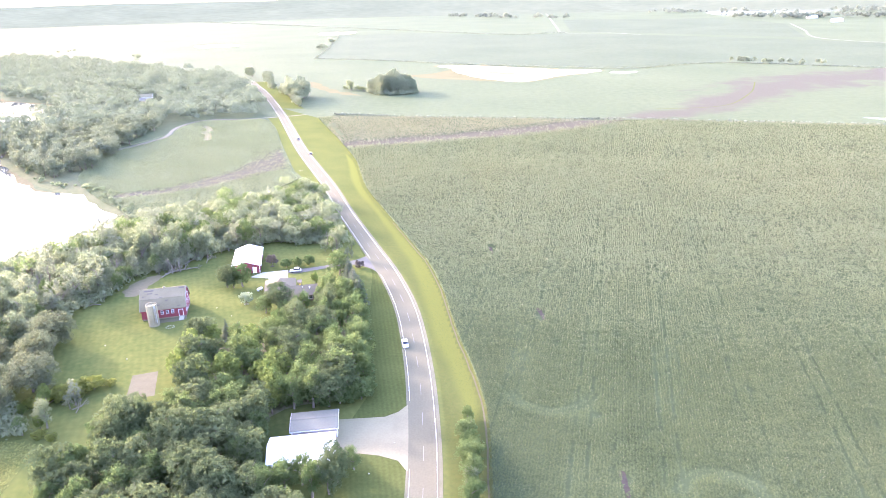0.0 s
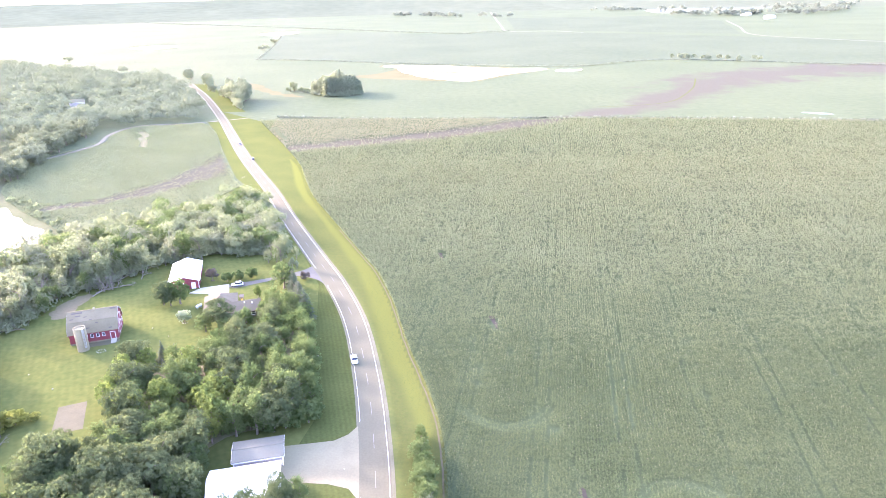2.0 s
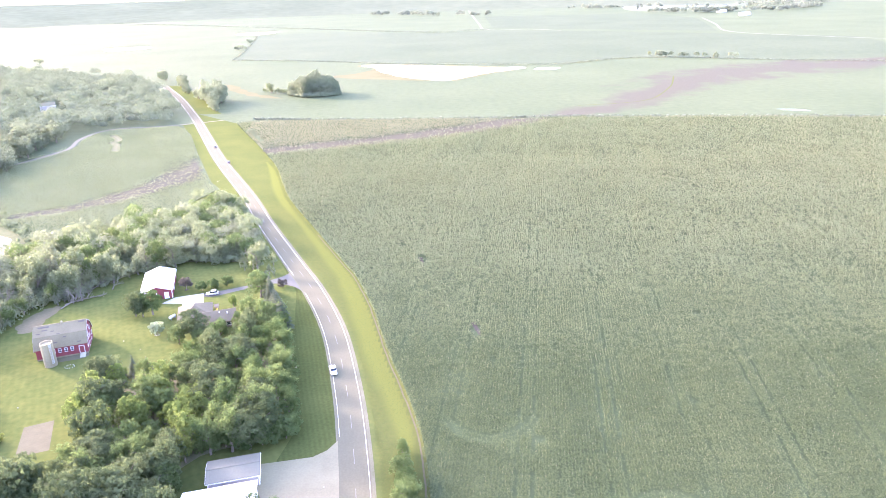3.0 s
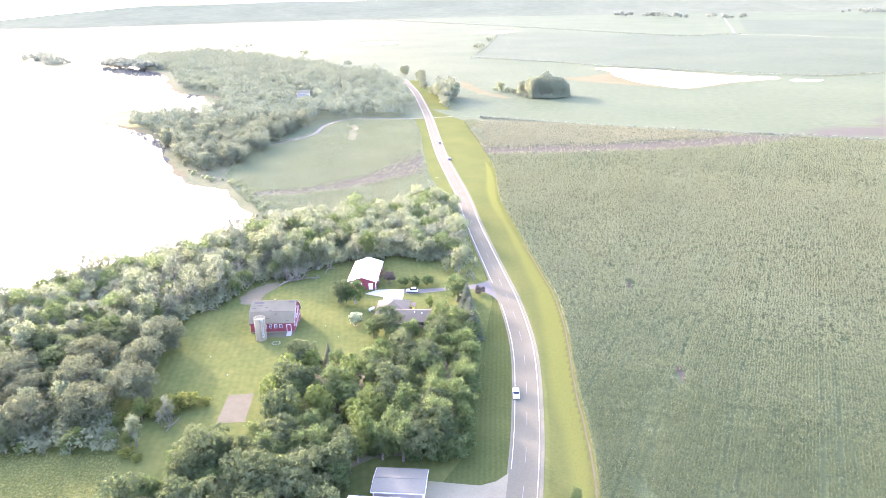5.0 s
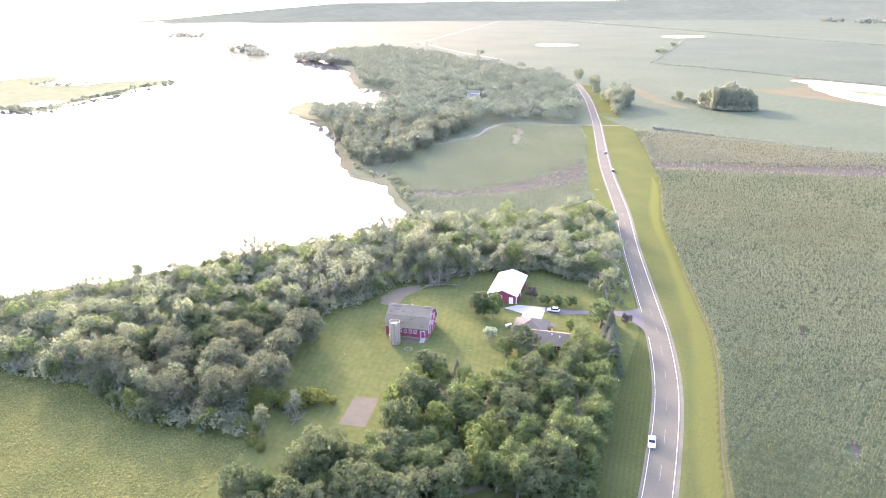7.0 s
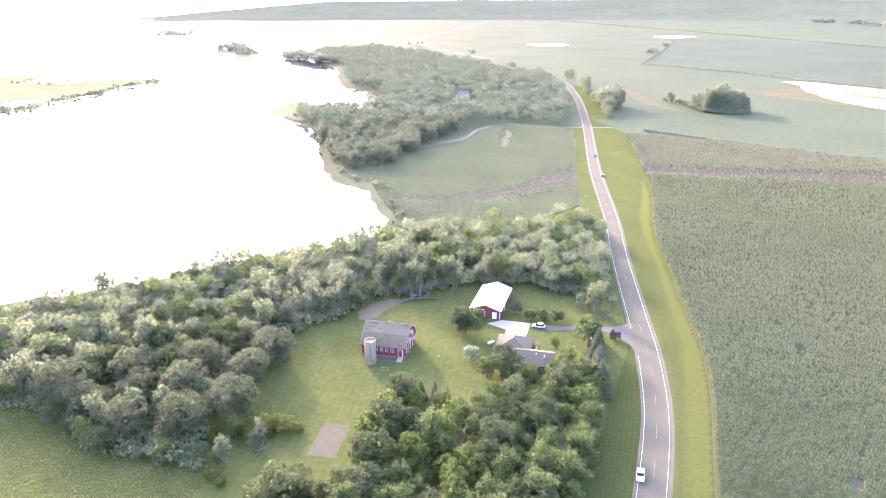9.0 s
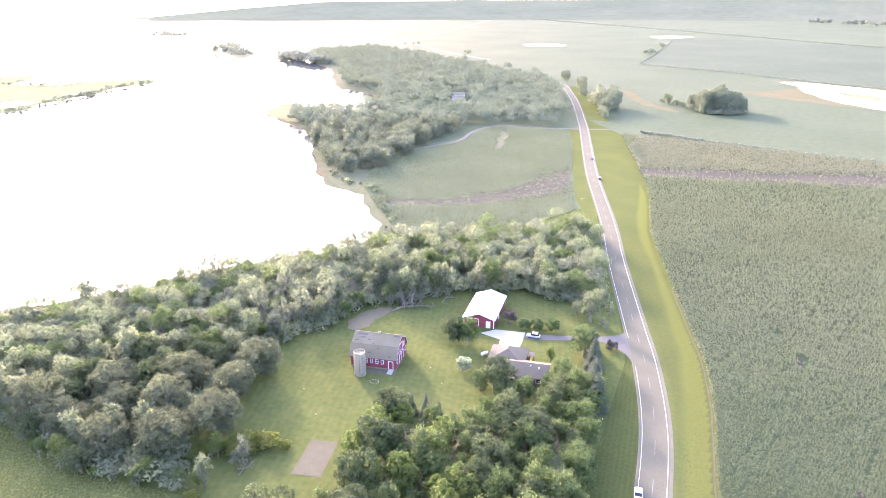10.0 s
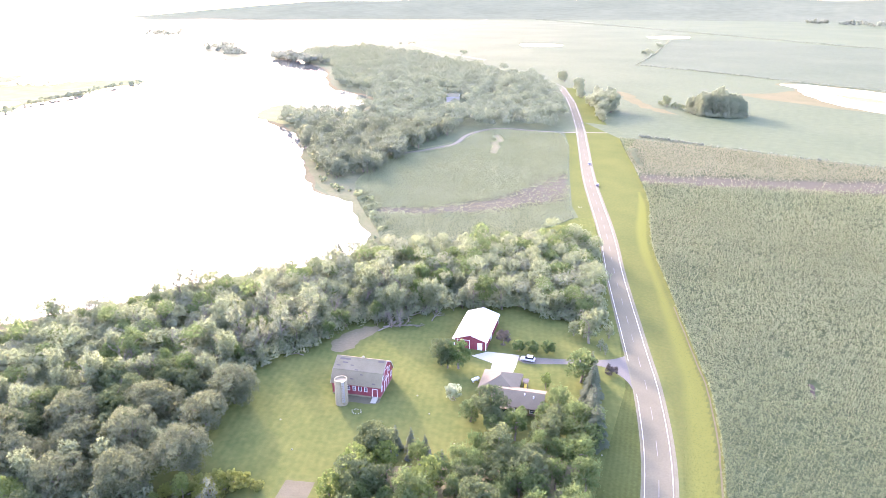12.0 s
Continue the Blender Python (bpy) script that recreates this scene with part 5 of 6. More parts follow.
def shed(name, label, cat, x, y, turn, length, width, eave, ridge, wall_mat, roof_mat, door, trim="white_trim", overhang=0.4, ribs=0.0):
    """A pole building with its ridge along local x, doors in the gable at +x or the side; walls, slopes, trim, doors."""
    root = tagged(new(name), label, cat)
    L, W = length / 2, width / 2
    for sy in (-1, 1):
        boxed("side_wall", wall_mat, root, -L + 0.15, L - 0.15, *sorted((sy * W, sy * (W - 0.15))), 0, eave)
        boxed("eave_trim", trim, root, -L - overhang, L + overhang, sy * (W + overhang) - 0.05, sy * (W + overhang) + 0.05, eave - 0.35, eave - 0.08)
        k = (ridge - eave) / W
        slope("roof_slope", sy * (W + overhang), eave - k * overhang, 0, ridge, -L - overhang, L + overhang, 0.1, roof_mat, root, ribs)
    for sx in (-1, 1):
        part("gable_wall", prism([(-W, 0), (W, 0), (W, eave - 0.03), (0, ridge - 0.03), (-W, eave - 0.03)], sx * (L - 0.15), sx * L), wall_mat, root)
        for sy in (-1, 1):
            boxed("corner_trim", trim, root, *sorted((sx * (L - 0.2), sx * (L + 0.03))), *sorted((sy * (W - 0.2), sy * (W + 0.03))), 0, eave - 0.1)
            slope("rake_trim", sy * (W + overhang), eave - k * overhang - 0.14, 0, ridge - 0.14, *sorted((sx * (L + overhang), sx * (L + overhang + 0.06))), 0.2, trim, root)
    boxed("ridge_cap", roof_mat, root, -L - overhang, L + overhang, -0.2, 0.2, ridge + 0.09, ridge + 0.15, bevel=0.02)
    for face, a, b, top, m in door:
        if face in "ew":
            s = 1 if face == "e" else -1
            lo, hi = sorted((s * L, s * (L + 0.07)))
            bm = bmesh.new()
            box(bm, lo, hi, a - 0.15, a, 0, top + 0.15), box(bm, lo, hi, b, b + 0.15, 0, top + 0.15), box(bm, lo, hi, a, b, top, top + 0.15)
            fr = part("door_frame", bm, trim, root)
            boxed("door", m, fr, *sorted((s * L, s * (L + 0.04))), a, b, 0, top)
        else:
            s = 1 if face == "n" else -1
            lo, hi = sorted((s * W, s * (W + 0.07)))
            bm = bmesh.new()
            box(bm, a - 0.15, a, lo, hi, 0, top + 0.15), box(bm, b, b + 0.15, lo, hi, 0, top + 0.15), box(bm, a, b, lo, hi, top, top + 0.15)
            fr = part("door_frame", bm, trim, root)
            boxed("door", m, fr, a, b, *sorted((s * W, s * (W + 0.04))), 0, top)
    root.matrix_basis = pose(x, y, 0.03, 0, 0, turn)
    return root


def house():
    root = tagged(new("house"), "low ranch house with a brownish-grey shingle roof", "house")
    # main wing along x
    L0, L1, W, E, R = -5.5, 8.3, 4.5, 2.7, 4.6
    k = (R - E) / W
    wins = [(1.0, 2.6, 0.9, 2.2), (5.2, 6.6, 0.9, 2.2)]
    front = part("front_wall", pierced(bmesh.new(), L0, L1, 0, E, -W, -W + 0.2, wins + [(-2.5, 0.0, 0, 2.3)]), "house_siding", root, "taupe siding front wall")
    for w in wins:
        window(front, *w, -W)
    boxed("patio_door", "dark_glass", front, -2.5, 0.0, -W + 0.05, -W + 0.12, 0, 2.3)
    boxed("back_wall", "house_siding", root, L0, L1, W - 0.2, W, 0, E)
    for x in (L0, L1 - 0.2):
        part("end_wall", prism([(-W + 0.2, 0), (W - 0.2, 0), (W - 0.2, E), (0, R - 0.12), (-W + 0.2, E)], x, x + 0.2), "house_siding", root)
    for sy in (-1, 1):
        slope("roof_slope", sy * (W + 0.6), E - 0.6 * k, 0, R, L0 - 0.4, L1 + 0.5, 0.15, "house_shingle", root)
        boxed("gutter", "house_siding", root, L0 - 0.4, L1 + 0.5, sy * (W + 0.62) - 0.06, sy * (W + 0.62) + 0.06, E - 0.6 * k - 0.1, E - 0.6 * k + 0.08)
    boxed("porch_roof", "house_shingle", root, -3.2, 0.9, -W - 1.9, -W - 0.5, 2.25, 2.4)
    for x in (-3.0, 0.7):
        boxed("porch_post", "white_trim", root, x - 0.07, x + 0.07, -W - 1.8, -W - 1.66, 0, 2.25)
    # cross wing to the north, hipped at its far end
    X0, X1, Y0, Y1, R2 = -10.5, 0.3, 2.0, 12.8, 5.2
    xm = (X0 + X1) / 2
    bm = bmesh.new()
    box(bm, X0, X0 + 0.2, Y0, Y1, 0, E), box(bm, X0 + 0.2, L0, Y0, Y0 + 0.2, 0, E), box(bm, X1 - 0.2, X1, W, Y1, 0, E), box(bm, X0 + 0.2, X1 - 0.2, Y1 - 0.2, Y1, 0, E)
    part("wing_wall", bm, "house_siding", root)
    o = 0.5
    e = E - 0.25
    verts = [(X0 - o, Y0 - o, e), (X1 + o, Y0 - o, e), (X1 + o, Y1 + o, e), (X0 - o, Y1 + o, e), (xm, Y0 + 4.6, R2), (xm, Y1 - 4.6, R2)]
    verts += [(x, y, z - 0.14) for x, y, z in verts]
    faces = [(0, 4, 5, 3)[::-1], (1, 2, 5, 4), (2, 3, 5), (0, 1, 4), (6, 9, 11, 10)[::-1], (7, 10, 11, 8)[::-1], (8, 11, 9), (6, 10, 7), (0, 6, 7, 1), (1, 7, 8, 2), (2, 8, 9, 3), (3, 9, 6, 0)]
    bm = bmesh.new()
    vs = [bm.verts.new(v) for v in verts]
    for f in faces:
        bm.faces.new([vs[i] for i in f])
    bmesh.ops.recalc_face_normals(bm, faces=bm.faces)
    part("wing_roof", bm, "house_shingle", root)
    boxed("garage_door", "white_trim", root, -8.8, -4.2, Y1, Y1 + 0.05, 0, 2.2)
    boxed("garage_door", "white_trim", root, -3.6, -0.9, Y1, Y1 + 0.05, 0, 2.2)
    for x, y in ((3.0, -1.2), (5.6, -2.0)):
        boxed("roof_vent", "white_trim", root, x, x + 0.3, y, y + 0.3, 4.0, 4.65)
    root.matrix_basis = pose(-82.3, 236.8, 0.03, 0, 0, 17.5)


def car(name, label, paint, x, y, turn, L=4.7, W=1.82, H=1.48, z=0.12):
    root = tagged(new(name), label, "car")
    body = prism([(-L / 2, 0.35), (L / 2, 0.35), (L / 2, 0.72), (L / 2 - 0.25, 0.86), (L * 0.2, 0.95), (-L / 2 + 0.15, 0.98), (-L / 2, 0.8)], -W / 2, W / 2)
    bmesh.ops.bevel(body, geom=list(body.edges), offset=0.07, segments=2, affect="EDGES")
    part("body", body, paint, root)
    cabin = prism([(-L * 0.42, 0.95), (L * 0.22, 0.95), (L * 0.06, H), (-L * 0.32, H)], -W / 2 + 0.1, W / 2 - 0.1)
    bmesh.ops.bevel(cabin, geom=list(cabin.edges), offset=0.05, segments=2, affect="EDGES")
    part("windows", cabin, "dark_glass", root, "dark tinted windows")
    roof = prism([(-L * 0.335, H - 0.03), (L * 0.075, H - 0.03), (L * 0.04, H + 0.03), (-L * 0.3, H + 0.03)], -W / 2 + 0.1, W / 2 - 0.1)
    part("roof", roof, paint, root)
    for sx in (-1, 1):
        for sy in (-0.3, 0.3):
            bm = bmesh.new()
            bmesh.ops.create_cone(bm, cap_ends=True, segments=16, radius1=0.33, radius2=0.33, depth=0.22, matrix=Matrix.Translation((sx * (W / 2 - 0.12), sy * L, 0.33)) @ Matrix.Rotation(math.pi / 2, 4, "Y"))
            tyre = part("wheel", bm, "rubber", root)
            bm = bmesh.new()
            bmesh.ops.create_cone(bm, cap_ends=True, segments=12, radius1=0.19, radius2=0.19, depth=0.24, matrix=Matrix.Translation((sx * (W / 2 - 0.12), sy * L, 0.33)) @ Matrix.Rotation(math.pi / 2, 4, "Y"))
            part("rim", bm, "galvanised", tyre)
        boxed("headlight", "white_trim", root, *sorted((sx * 0.45, sx * 0.8)), L / 2 - 0.05, L / 2 + 0.02, 0.6, 0.72)
        boxed("tail_light", "barn_red", root, *sorted((sx * 0.5, sx * 0.85)), -L / 2 - 0.02, -L / 2 + 0.05, 0.7, 0.85)
    root.matrix_basis = pose(x, y, z, 0, 0, turn)


barn()
silo()
shed("machine_shed", "red steel machine shed with a white metal roof", "shed", -112.3, 268.6, 106.7, 21.0, 10.8, 3.4, 5.2, "barn_red", "white_steel",
     (("w", -4.0, -2.7, 2.4, "white_trim"), ("w", 0.2, 4.2, 3.0, "barn_red"), ("s", -3.0, -1.5, 2.2, "white_trim")))
house()
shed("garage", "white-roofed steel garage beside a concrete apron", "garage", -50.9, 143.6, 13.5, 15.2, 10.6, 3.5, 5.2, "grey_siding", "white_steel",
     (("e", -4.0, 0.0, 2.8, "white_trim"), ("e", 0.6, 4.2, 2.8, "white_trim")))
shed("storage_shed", "low blue-grey steel shed with white edging", "shed", -51.3, 155.9, 14.0, 11.4, 7.6, 3.0, 3.6, "grey_siding", "blue_steel", (("e", -2.5, 2.5, 2.5, "white_trim"),))
car("car", "white saloon car on the country road", "car_white", -35.2, 202.5, 196)
car("estate_car", "pale silver estate car parked on the farm drive", "car_silver", -89.7, 261.6, 104, L=4.6, H=1.6)
car("car", "dark car far along the country road", "car_dark", -171.5, 531.0, 204)
car("car", "dark pickup far along the country road", "car_dark", -147.0, 479.5, 24)


def tank():
    root = tagged(new("propane_tank"), "white propane tank on two short legs", "tank")
    bm = bmesh.new()
    tube(bm, [Vector((-1.35, 0, 0.95)), Vector((-1.2, 0, 0.95)), Vector((-0.95, 0, 0.95)), Vector((0.95, 0, 0.95)), Vector((1.2, 0, 0.95)), Vector((1.35, 0, 0.95))], [0.12, 0.4, 0.5, 0.5, 0.4, 0.12], 16)
    part("vessel", bm, "white_steel", root)
    for x in (-0.8, 0.8):
        boxed("leg", "galvanised", root, x - 0.1, x + 0.1, -0.35, 0.35, 0, 0.6)
    boxed("valve_dome", "white_steel", root, -0.15, 0.15, -0.15, 0.15, 1.4, 1.6, bevel=0.04)
    root.matrix_basis = pose(-97.5, 241.6, 0.06, 0, 0, 65)


def slide():
    root = tagged(new("play_set"), "yellow plastic slide with a small wooden tower", "play set")
    for x in (-0.6, 0.6):
        for y in (-0.6, 0.6):
            boxed("post", "wood", root, x - 0.06, x + 0.06, y - 0.06, y + 0.06, 0, 2.2)
    boxed("deck", "wood", root, -0.7, 0.7, -0.7, 0.7, 1.2, 1.3)
    part("roof", prism([(-0.9, 2.1), (0.9, 2.1), (0, 2.8)], -0.9, 0.9), "wood", root)
    chute = prism([(-4.2, 0.15), (-3.6, 0.2), (-0.7, 1.25), (-0.7, 1.35), (-3.6, 0.3), (-4.2, 0.25)], -0.35, 0.35)
    part("chute", chute, "play_yellow", root, "bright yellow slide chute")
    for x in (-0.38, 0.33):
        part("side_rail", prism([(-4.2, 0.2), (-3.6, 0.25), (-0.7, 1.3), (-0.7, 1.6), (-3.6, 0.55), (-4.2, 0.45)], x, x + 0.05), "play_yellow", root)
    root.matrix_basis = pose(-83.5, 247.2, 0.03, 0, 0, 20)


def dead_tree(x, y, turn, size, fallen, label, lean=0.1):
    """A bare grey tree: a trunk that forks again and again."""
    rnd = random.Random(int(x * 7 + y))
    bm = bmesh.new()

    def limb(p, d, length, radius, depth):
        q = p + d * length * 0.5 + Vector((rnd.uniform(-1, 1), rnd.uniform(-1, 1), rnd.uniform(-0.3, 1))) * length * 0.08
        e = p + d * length
        tube(bm, [p, q, e], [radius, radius * 0.8, radius * 0.55], 5)
        if depth:
            for _ in range(3):
                nd = (d + Vector((rnd.uniform(-1, 1), rnd.uniform(-1, 1), rnd.uniform(-0.4, 0.9))) * 0.75).normalized()
                limb(p.lerp(e, rnd.uniform(0.6, 1.0)), nd, length * rnd.uniform(0.55, 0.8), radius * 0.5, depth - 1)

    limb(Vector((0, 0, 0.15)), Vector((1, 0, 0.18)).normalized() if fallen else Vector((lean, 0, 1)).normalized(), size * 0.42, size * 0.03, 3)
    for v in bm.verts:
        v.co.z = max(v.co.z, 0.02)
    ob = tagged(part("dead_tree", bm, "pale_bark"), label, "tree")
    ob.matrix_basis = pose(x, y, 0.02, 0, 0, turn)


tank()
slide()
EDGE = curve(V2((-143, 264), (-130, 281), (-112, 293), (-92, 296), (-78, 294)), step=3.0)
for p in EDGE:
    if math.hypot(p.x + 146, p.y - 250) > 14 and pick.random() < 0.75:
        plant(pick.choice(("grey", "scrub", "bush")), p.x + pick.uniform(-2.5, 1), p.y + pick.uniform(0, 3), pick.uniform(0.35, 0.55), rnd=pick, tall=0.8)
for x, y in ((-141.5, 258.8), (-138.8, 260.6), (-144.2, 258.4)):
    plant("grey", x, y, 0.5, rnd=pick, tall=0.8)
for x, y, a, s, f in ((-139.5, 258.5, 30, 8, True), (-141.5, 260.5, 70, 7, True), (-136.0, 262.0, 10, 7, True), (-131.0, 269.0, 100, 7, True), (-152.5, 226.0, 200, 6, True), (-121.0, 160.0, 30, 6, True), (-119.0, 158.5, 100, 5, True), (-142.5, 252.5, 60, 9, True), (-143.0, 256.0, 20, 9, True), (-142.0, 263.5, 85, 10, True), (-140.0, 268.0, 55, 9, True), (-144.5, 260.5, 110, 9, True), (-129.5, 162.5, 60, 6, True), (-121.3, 164.5, 120, 6, True)):
    dead_tree(x, y, a, s, f, "fallen bare grey tree on the grass edge")
for x, y in ((-145.5, 256), (-143.0, 259.0), (-141.0, 262.5), (-138.5, 265.0), (-146.5, 259.0)):
    plant("grey", x, y, 0.55, rnd=pick, tall=0.7)
for x, y, a, s in ((-140.2, 257.0, 20, 8), (-137.8, 258.8, 140, 8), (-142.0, 258.6, 250, 7), (-152, 268, 0, 9), (-122, 293, 50, 9), (-160, 250, 90, 10), (-101, 296, 10, 8), (-170, 215, 10, 10), (-190, 190, 80, 10), (-176, 176, 30, 10), (-85, 294, 0, 8), (-183, 240, 120, 10), (-205, 175, 45, 10), (-203.5, 295.7, 10, 9)):
    dead_tree(x, y, a, s, False, "standing dead tree with bare pale limbs")
for x, y in scatter(V2((-196, 176), (-214, 214), (-204, 244), (-186, 272), (-172, 300), (-120, 318), (-100, 300), (-132, 292), (-160, 262), (-164, 214), (-156, 198)), 15.0, np.random.default_rng(41)):
    dead_tree(x, y, pick.uniform(0, 360), pick.uniform(10, 13), False, "pale bare trunk leaning among lakeside trees", pick.uniform(0.1, 0.7))


def stone_ring(x, y, radius, label, count=16, size=0.22):
    root = tagged(new("stone_ring"), label, "stones")
    rnd = random.Random(int(radius * 10))
    for i in range(count):
        a = 2 * math.pi * i / count
        bm = bmesh.new()
        bmesh.ops.create_icosphere(bm, subdivisions=1, radius=size)
        for v in bm.verts:
            v.co *= rnd.uniform(0.8, 1.2)
        bmesh.ops.transform(bm, matrix=pose(radius * math.cos(a) * rnd.uniform(0.7, 1.1), radius * math.sin(a) * rnd.uniform(0.5, 0.85), size * 0.4), verts=bm.verts)
        part("stone", bm, "concrete", root)
    root.matrix_basis = pose(x, y, 0.02)


stone_ring(-117.9, 210.3, 1.5, "ring of pale stones on the lawn", 11, 0.18)
stone_ring(-98.4, 229.8, 0.9, "white stone ring round a small tree", 12, 0.16)
rnd = random.Random(9)
for x, y in ((-133, 196), (-121, 188), (-104, 199), (-100, 220), (-87, 212), (-108, 226), (-56, 235), (-47, 206), (-48.5, 190), (-53, 228), (-44, 186), (-30, 152), (-34, 140), (-139.2, 430.5), (-140.0, 431.4), (-138.4, 431.6)):
    bm = bmesh.new()
    bmesh.ops.create_icosphere(bm, subdivisions=1, radius=0.24)
    for v in bm.verts:
        v.co *= rnd.uniform(0.7, 1.2)
    ob = tagged(part("stone", bm, "concrete"), "pale stone lying in the grass", "stone", "stones in the grass")
    ob.matrix_basis = pose(x, y, 0.1)


def dock():
    root = tagged(new("boat_lift"), "grey boat lift standing in the lake shallows", "boat lift")
    for x in (-1.4, 1.4):
        for y in (-2.0, 2.0):
            boxed("post", "galvanised", root, x - 0.08, x + 0.08, y - 0.08, y + 0.08, 0, 3.2)
        boxed("rail", "galvanised", root, x - 0.06, x + 0.06, -2.2, 2.2, 1.2, 1.35)
    bm = prism([(-1.9, 3.1), (1.9, 3.1), (1.4, 3.5), (-1.4, 3.5)], -2.4, 2.4)
    bmesh.ops.rotate(bm, cent=(0, 0, 0), matrix=Matrix.Rotation(math.pi / 2, 3, "Z"), verts=bm.verts)
    part("canopy", bm, "grey_siding", root)
    boxed("walkway", "wood", root, -0.6, 0.6, -9.0, -2.1, 0.4, 0.55)
    for y in (-8.5, -5.5, -2.6):
        for x in (-0.5, 0.5):
            boxed("walkway_leg", "wood", root, x - 0.06, x + 0.06, y - 0.06, y + 0.06, 0, 0.4)
    root.matrix_basis = pose(-213, 308.5, 0.05, 0, 0, 60)


dock()
house2 = shed("lake_house", "pale grey house roof among far woods", "house", -411, 742, 30, 14, 9, 6.0, 9.0, "grey_siding", "old_concrete", ())

# ---- far fields ----
FAR = [
    ("crop_strip", V2((-372, 1290), (-91, 1150), (96, 1078), (181, 1065), (311, 1122), (520, 1008), (700, 930), (800, 1400), (330, 1860), (127, 1990), (-50, 1975), (-300, 2150), (-520, 2060)), 0.012, "dark_crop", "darker green soybean field"),
    ("crop_strip", V2((-380, 1290), (-530, 2040), (-800, 2550), (-1060, 3000), (-1250, 2050), (-1110, 1650), (-800, 1345), (-620, 1250), (-440, 1170)), 0.013, "far_field", "pale green hay field"),
    ("crop_strip", V2((150, 2100), (640, 1680), (820, 2330), (800, 2850), (180, 3000)), 0.012, "dark_crop", "darker green far crop field"),
]
for name, line, z, m, label in FAR:
    patch(name, line, z, m, label)
for name, pts, m, z, label in (
        ("flooded_hollow", ((-125, 1112), (-85, 1122), (62, 1042), (118, 1023), (60, 968), (8, 902), (-40, 935), (-70, 985), (-92, 1030), (-100, 1075)), "field_pond", 0.06, "shallow white sheet of flood water"),
        ("pond", ((-780, 1660), (-740, 1630), (-690, 1660), (-690, 1705), (-740, 1730), (-785, 1700)), "field_pond", 0.06, "small field pond"),
        ("pond", ((-615, 2170), (-560, 2120), (-510, 2180), (-515, 2240), (-570, 2260), (-610, 2220)), "field_pond", 0.06, "small field pond"),
        ("pond", ((293, 628), (303, 622), (311, 610), (300, 614)), "field_pond", 0.06, "small puddle in a field"),
        ("pond", ((140, 1010), (165, 1000), (150, 985), (128, 995)), "field_pond", 0.06, "small field pond"),
        ("far_lake", ((850, 3240), (950, 3150), (1200, 3280), (1500, 3560), (1540, 3640), (1150, 3790), (950, 3800)), "field_pond", 0.06, "far lake shining white")):
    patch(name, ragged(curve([Vector(p) for p in pts], True, 6), 6, 0.05), z, m, label)
patch("sandy_hollow", ragged(curve(V2((-135, 1118), (-85, 1130), (66, 1048), (125, 1024), (70, 962), (6, 893), (-79, 930), (-128, 955), (-150, 985), (-120, 1010), (-105, 1070)), True, 8), 8, 0.03), 0.035, "sandy_soil", "sandy drowned hollow in a crop field")
patch("flood_islet", ragged(curve(V2((-60, 1035), (-20, 1020), (5, 985), (-25, 985)), True, 6), 4, 0.05), 0.12, "reeds", "grassy islet in flood water")
patch("sandy_patch", ragged(curve(V2((-288, 925), (-262, 910), (-236, 860), (-205, 815), (-175, 788), (-196, 790), (-236, 831), (-262, 880)), True, 6), 5, 0.05), 0.03, "sandy_soil", "bare sandy patch beside a tree clump")
for name, pts, w, m, label in (
        ("gravel_road", ((160, 4500), (125, 2456), (127, 2026), (238, 1985), (311, 1877)), 6, "gravel", "far straight gravel road"),
        ("gravel_road", ((836, 2328), (740, 1960), (654, 1646), (737, 1438), (900, 1200)), 5, "gravel", "far gravel farm road"),
        ("gravel_road", ((-1700, 1500), (-1509, 1637), (-1191, 1614), (-1125, 1642), (-1272, 2029), (-1955, 3688)), 7, "gravel", "far gravel road past the lake"),
        ("gravel_road", ((-1125, 1642), (-950, 1480), (-786, 1339), (-640, 1235)), 9, "gravel", "far gravel road behind the woods"),
        ("grass_waterway", ((280, 874), (262, 820), (245, 778), (207, 707), (174, 684), (127, 677)), 1.5, "roadside_weeds", "pale grass waterway curving through a crop field"),
        ("grass_waterway", ((183, 1046), (234, 1100), (300, 1098), (332, 1058)), 1.5, "roadside_weeds", "pale grass bank at a field corner"),
        ("field_ditch", ((-372, 1280), (-223, 1215), (-91, 1140), (96, 1067), (181, 1054), (311, 1110), (520, 996), (750, 900)), 2.5, "shore_grass", "dark weedy field ditch"),
        ("field_ditch", ((-1761, 3728), (-1048, 3014), (-500, 2450), (-50, 1979), (60, 2000), (127, 2026)), 3.5, "shore_grass", "dark weedy field boundary"),
        ("field_ditch", ((-372, 1280), (-420, 1560), (-518, 2044)), 2.0, "shore_grass", "dark weedy field boundary"),
        ("field_ditch", [(p.x, p.y + 2) for p in NORTH], 1.6, "forest_floor", "dark weedy field margin")):
    strip(name, curve([Vector(p) for p in pts], step=12), -w / 2, w / 2, 0.05, m, label)
r2 = np.random.default_rng(12)


def along(points, n, spread):
    line = curve([Vector(p) for p in points], step=3)
    at = r2.integers(0, len(line), n)
    return np.array([(line[i].x, line[i].y) for i in at]) + r2.normal(0, spread, (n, 2))


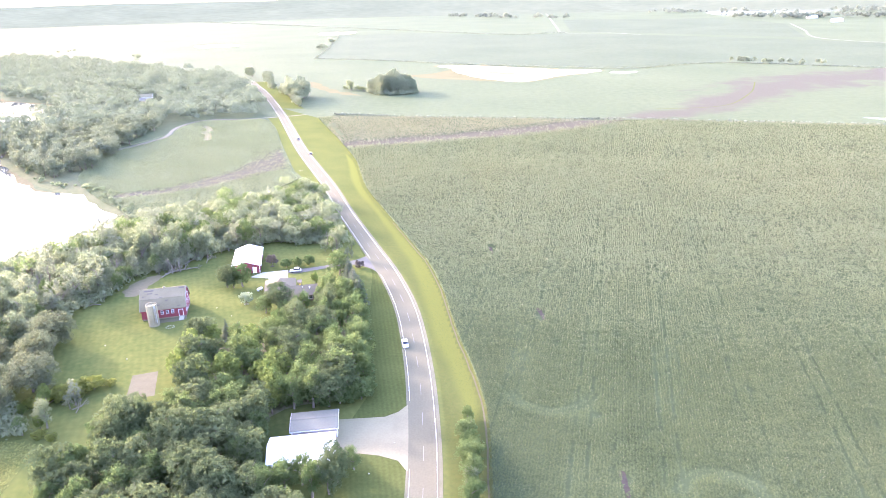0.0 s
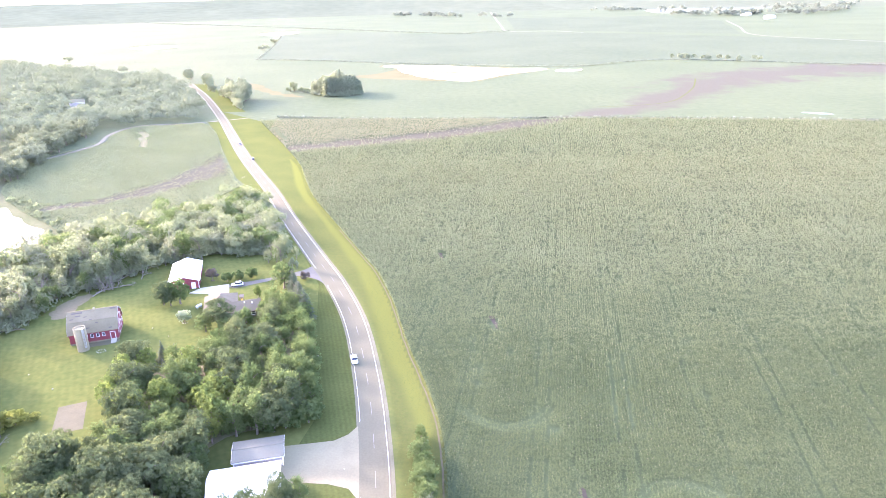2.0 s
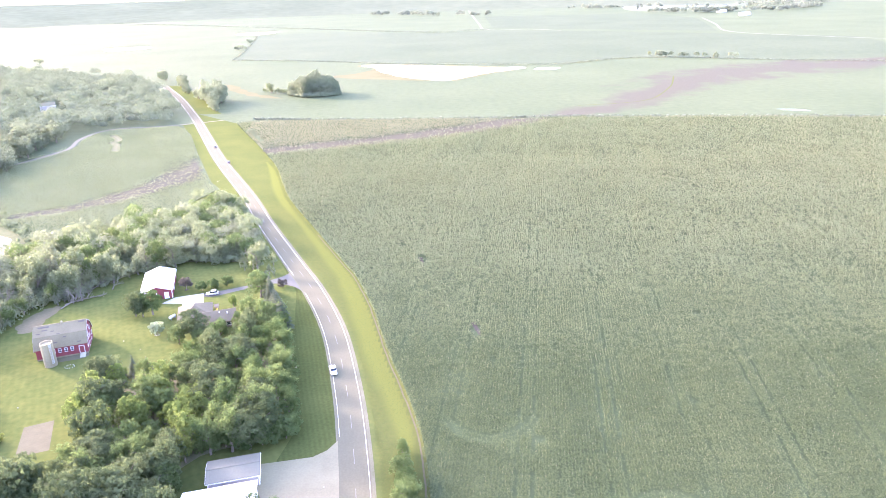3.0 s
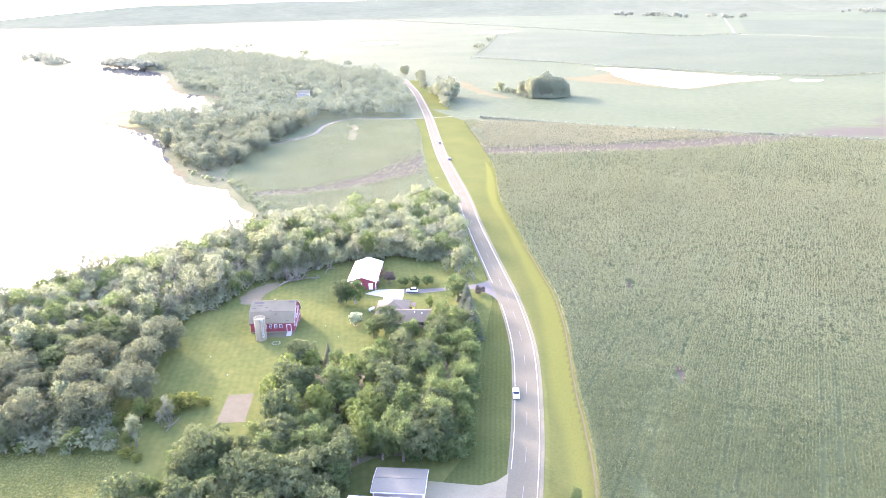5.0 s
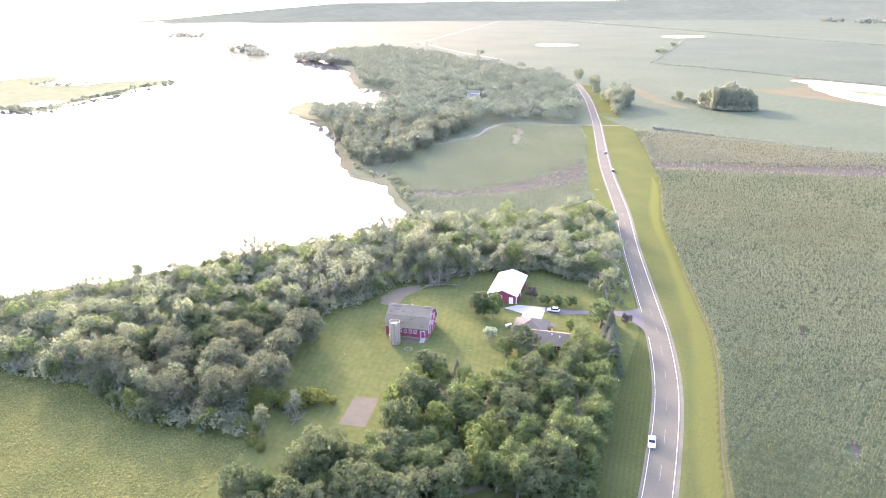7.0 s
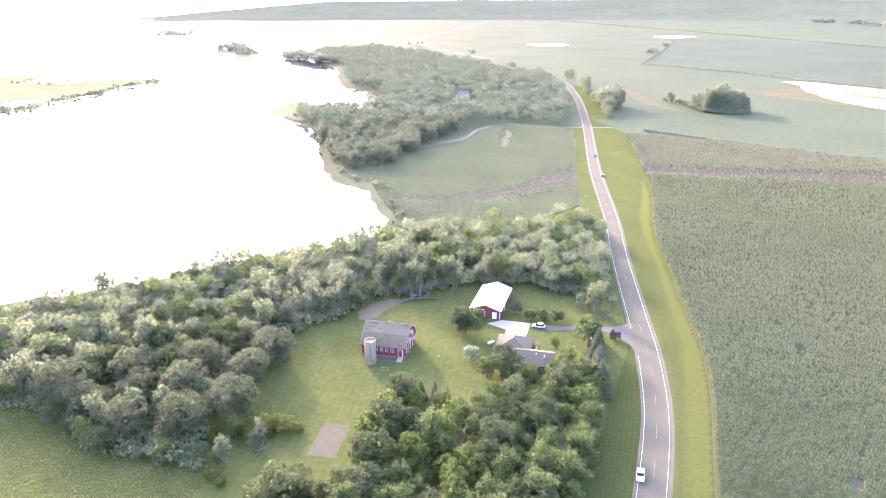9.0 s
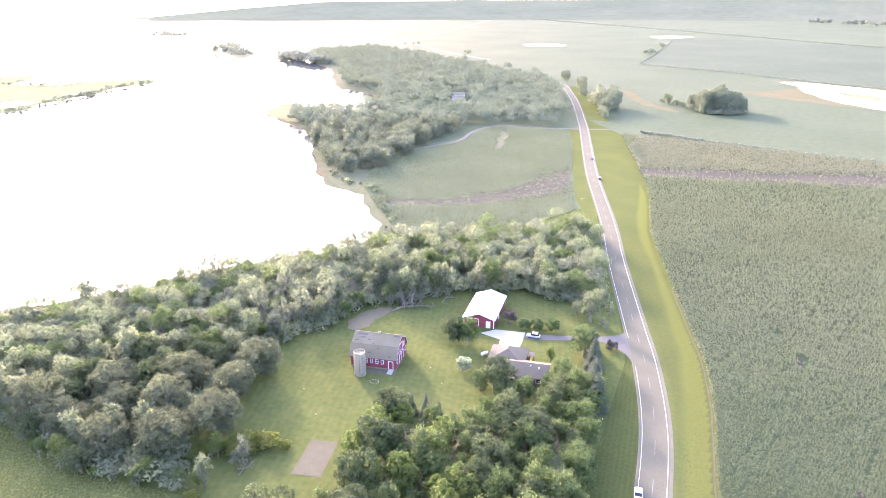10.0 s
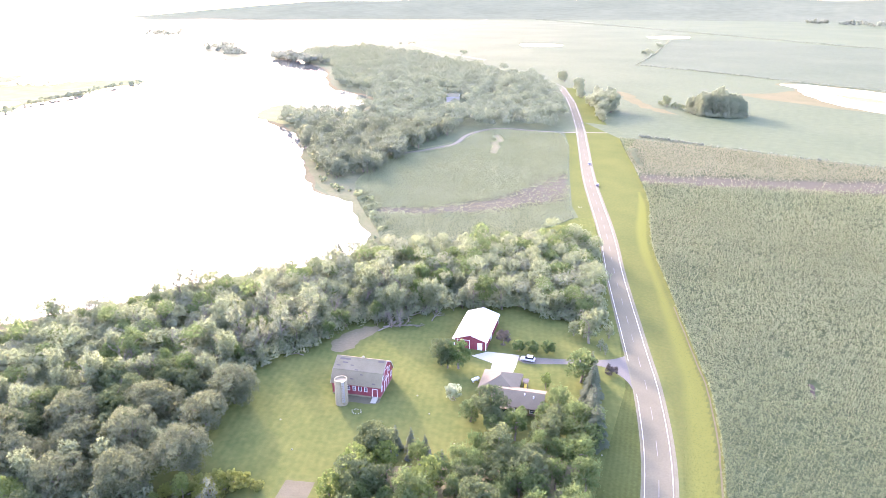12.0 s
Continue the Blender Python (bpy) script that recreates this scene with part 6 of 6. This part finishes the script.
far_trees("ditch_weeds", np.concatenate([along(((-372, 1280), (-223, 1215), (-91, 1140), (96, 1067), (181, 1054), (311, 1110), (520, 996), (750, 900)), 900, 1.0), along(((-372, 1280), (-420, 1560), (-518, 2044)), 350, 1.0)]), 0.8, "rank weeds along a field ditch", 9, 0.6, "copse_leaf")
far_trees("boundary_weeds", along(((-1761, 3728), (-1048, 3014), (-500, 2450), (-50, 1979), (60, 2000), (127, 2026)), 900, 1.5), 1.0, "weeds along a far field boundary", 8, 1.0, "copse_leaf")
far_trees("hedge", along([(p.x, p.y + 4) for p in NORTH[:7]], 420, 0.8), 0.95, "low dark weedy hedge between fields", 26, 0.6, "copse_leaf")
far_trees("lakeside_bush", along(((-193, 312), (-204, 337), (-230, 362), (-256, 384), (-282, 391), (-318, 420), (-364, 470)), 70, 2.0), 1.2, "bushes along the lake shore", 40, 0.55, "scrub_leaf")
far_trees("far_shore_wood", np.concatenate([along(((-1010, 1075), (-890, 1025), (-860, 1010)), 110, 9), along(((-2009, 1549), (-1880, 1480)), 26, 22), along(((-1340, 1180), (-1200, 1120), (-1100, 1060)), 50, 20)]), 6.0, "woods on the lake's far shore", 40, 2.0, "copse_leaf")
far_trees("island_scrub", np.concatenate([along(((-760, 425), (-790, 485), (-812, 540), (-848, 610), (-868, 680)), 80, 4), along(((-805, 410), (-760, 420)), 30, 5), along(((-950, 640), (-960, 580), (-1030, 570)), 40, 8)]), 2.0, "low scrub on the marsh island", 30, 1.0)


def groups(points, n, each, spread):
    """Loose groups of trees along a line."""
    return np.concatenate([m + r2.normal(0, spread, (r2.integers(2, each), 2)) for m in along(points, n, spread)])


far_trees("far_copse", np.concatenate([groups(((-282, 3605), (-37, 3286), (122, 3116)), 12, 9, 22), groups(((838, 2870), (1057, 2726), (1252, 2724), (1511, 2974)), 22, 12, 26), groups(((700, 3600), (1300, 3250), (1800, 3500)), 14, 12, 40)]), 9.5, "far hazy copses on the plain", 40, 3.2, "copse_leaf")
far_trees("field_tree", np.concatenate([along(((-425, 1500), (-440, 1560)), 9, 6), along(((-470, 1750), (-480, 1790)), 6, 6), along(((320, 1120), (420, 1060)), 18, 6), along(((-1030, 1510), (-1000, 1530)), 3, 5), along(((-760, 1340), (-730, 1320)), 4, 5)]), 4.5, "small trees along far field edges", 36, 1.6)
far_trees("clump_brush", along(((-172, 808), (-153, 786), (-130, 787), (-117, 803)), 60, 1.5), 2.6, "low brush round the foot of a tree clump", 70, 0.7, "hazy_thicket_leaf", 1.3, 2.0)
far_trees("verge_bush", along(((-140, 540), (-150, 565), (-160, 590)), 26, 1.2), 1.4, "small bushes on the verge", 40, 0.6)
far_trees("spit_trees", np.concatenate([along(((-470, 610), (-500, 602)), 4, 3), along(((-520, 585), (-480, 560), (-440, 530)), 24, 8)]), 3.2, "small trees on a grassy spit", 60, 0.9)
for x, y, a in ((1041, 2700, 20), (985, 2380, 70), (1010, 2420, 20)):
    shed("far_barn", "white farm building far across the plain", "barn", x, y, a, 34, 18, 6, 10, "white_trim", "white_steel", ())
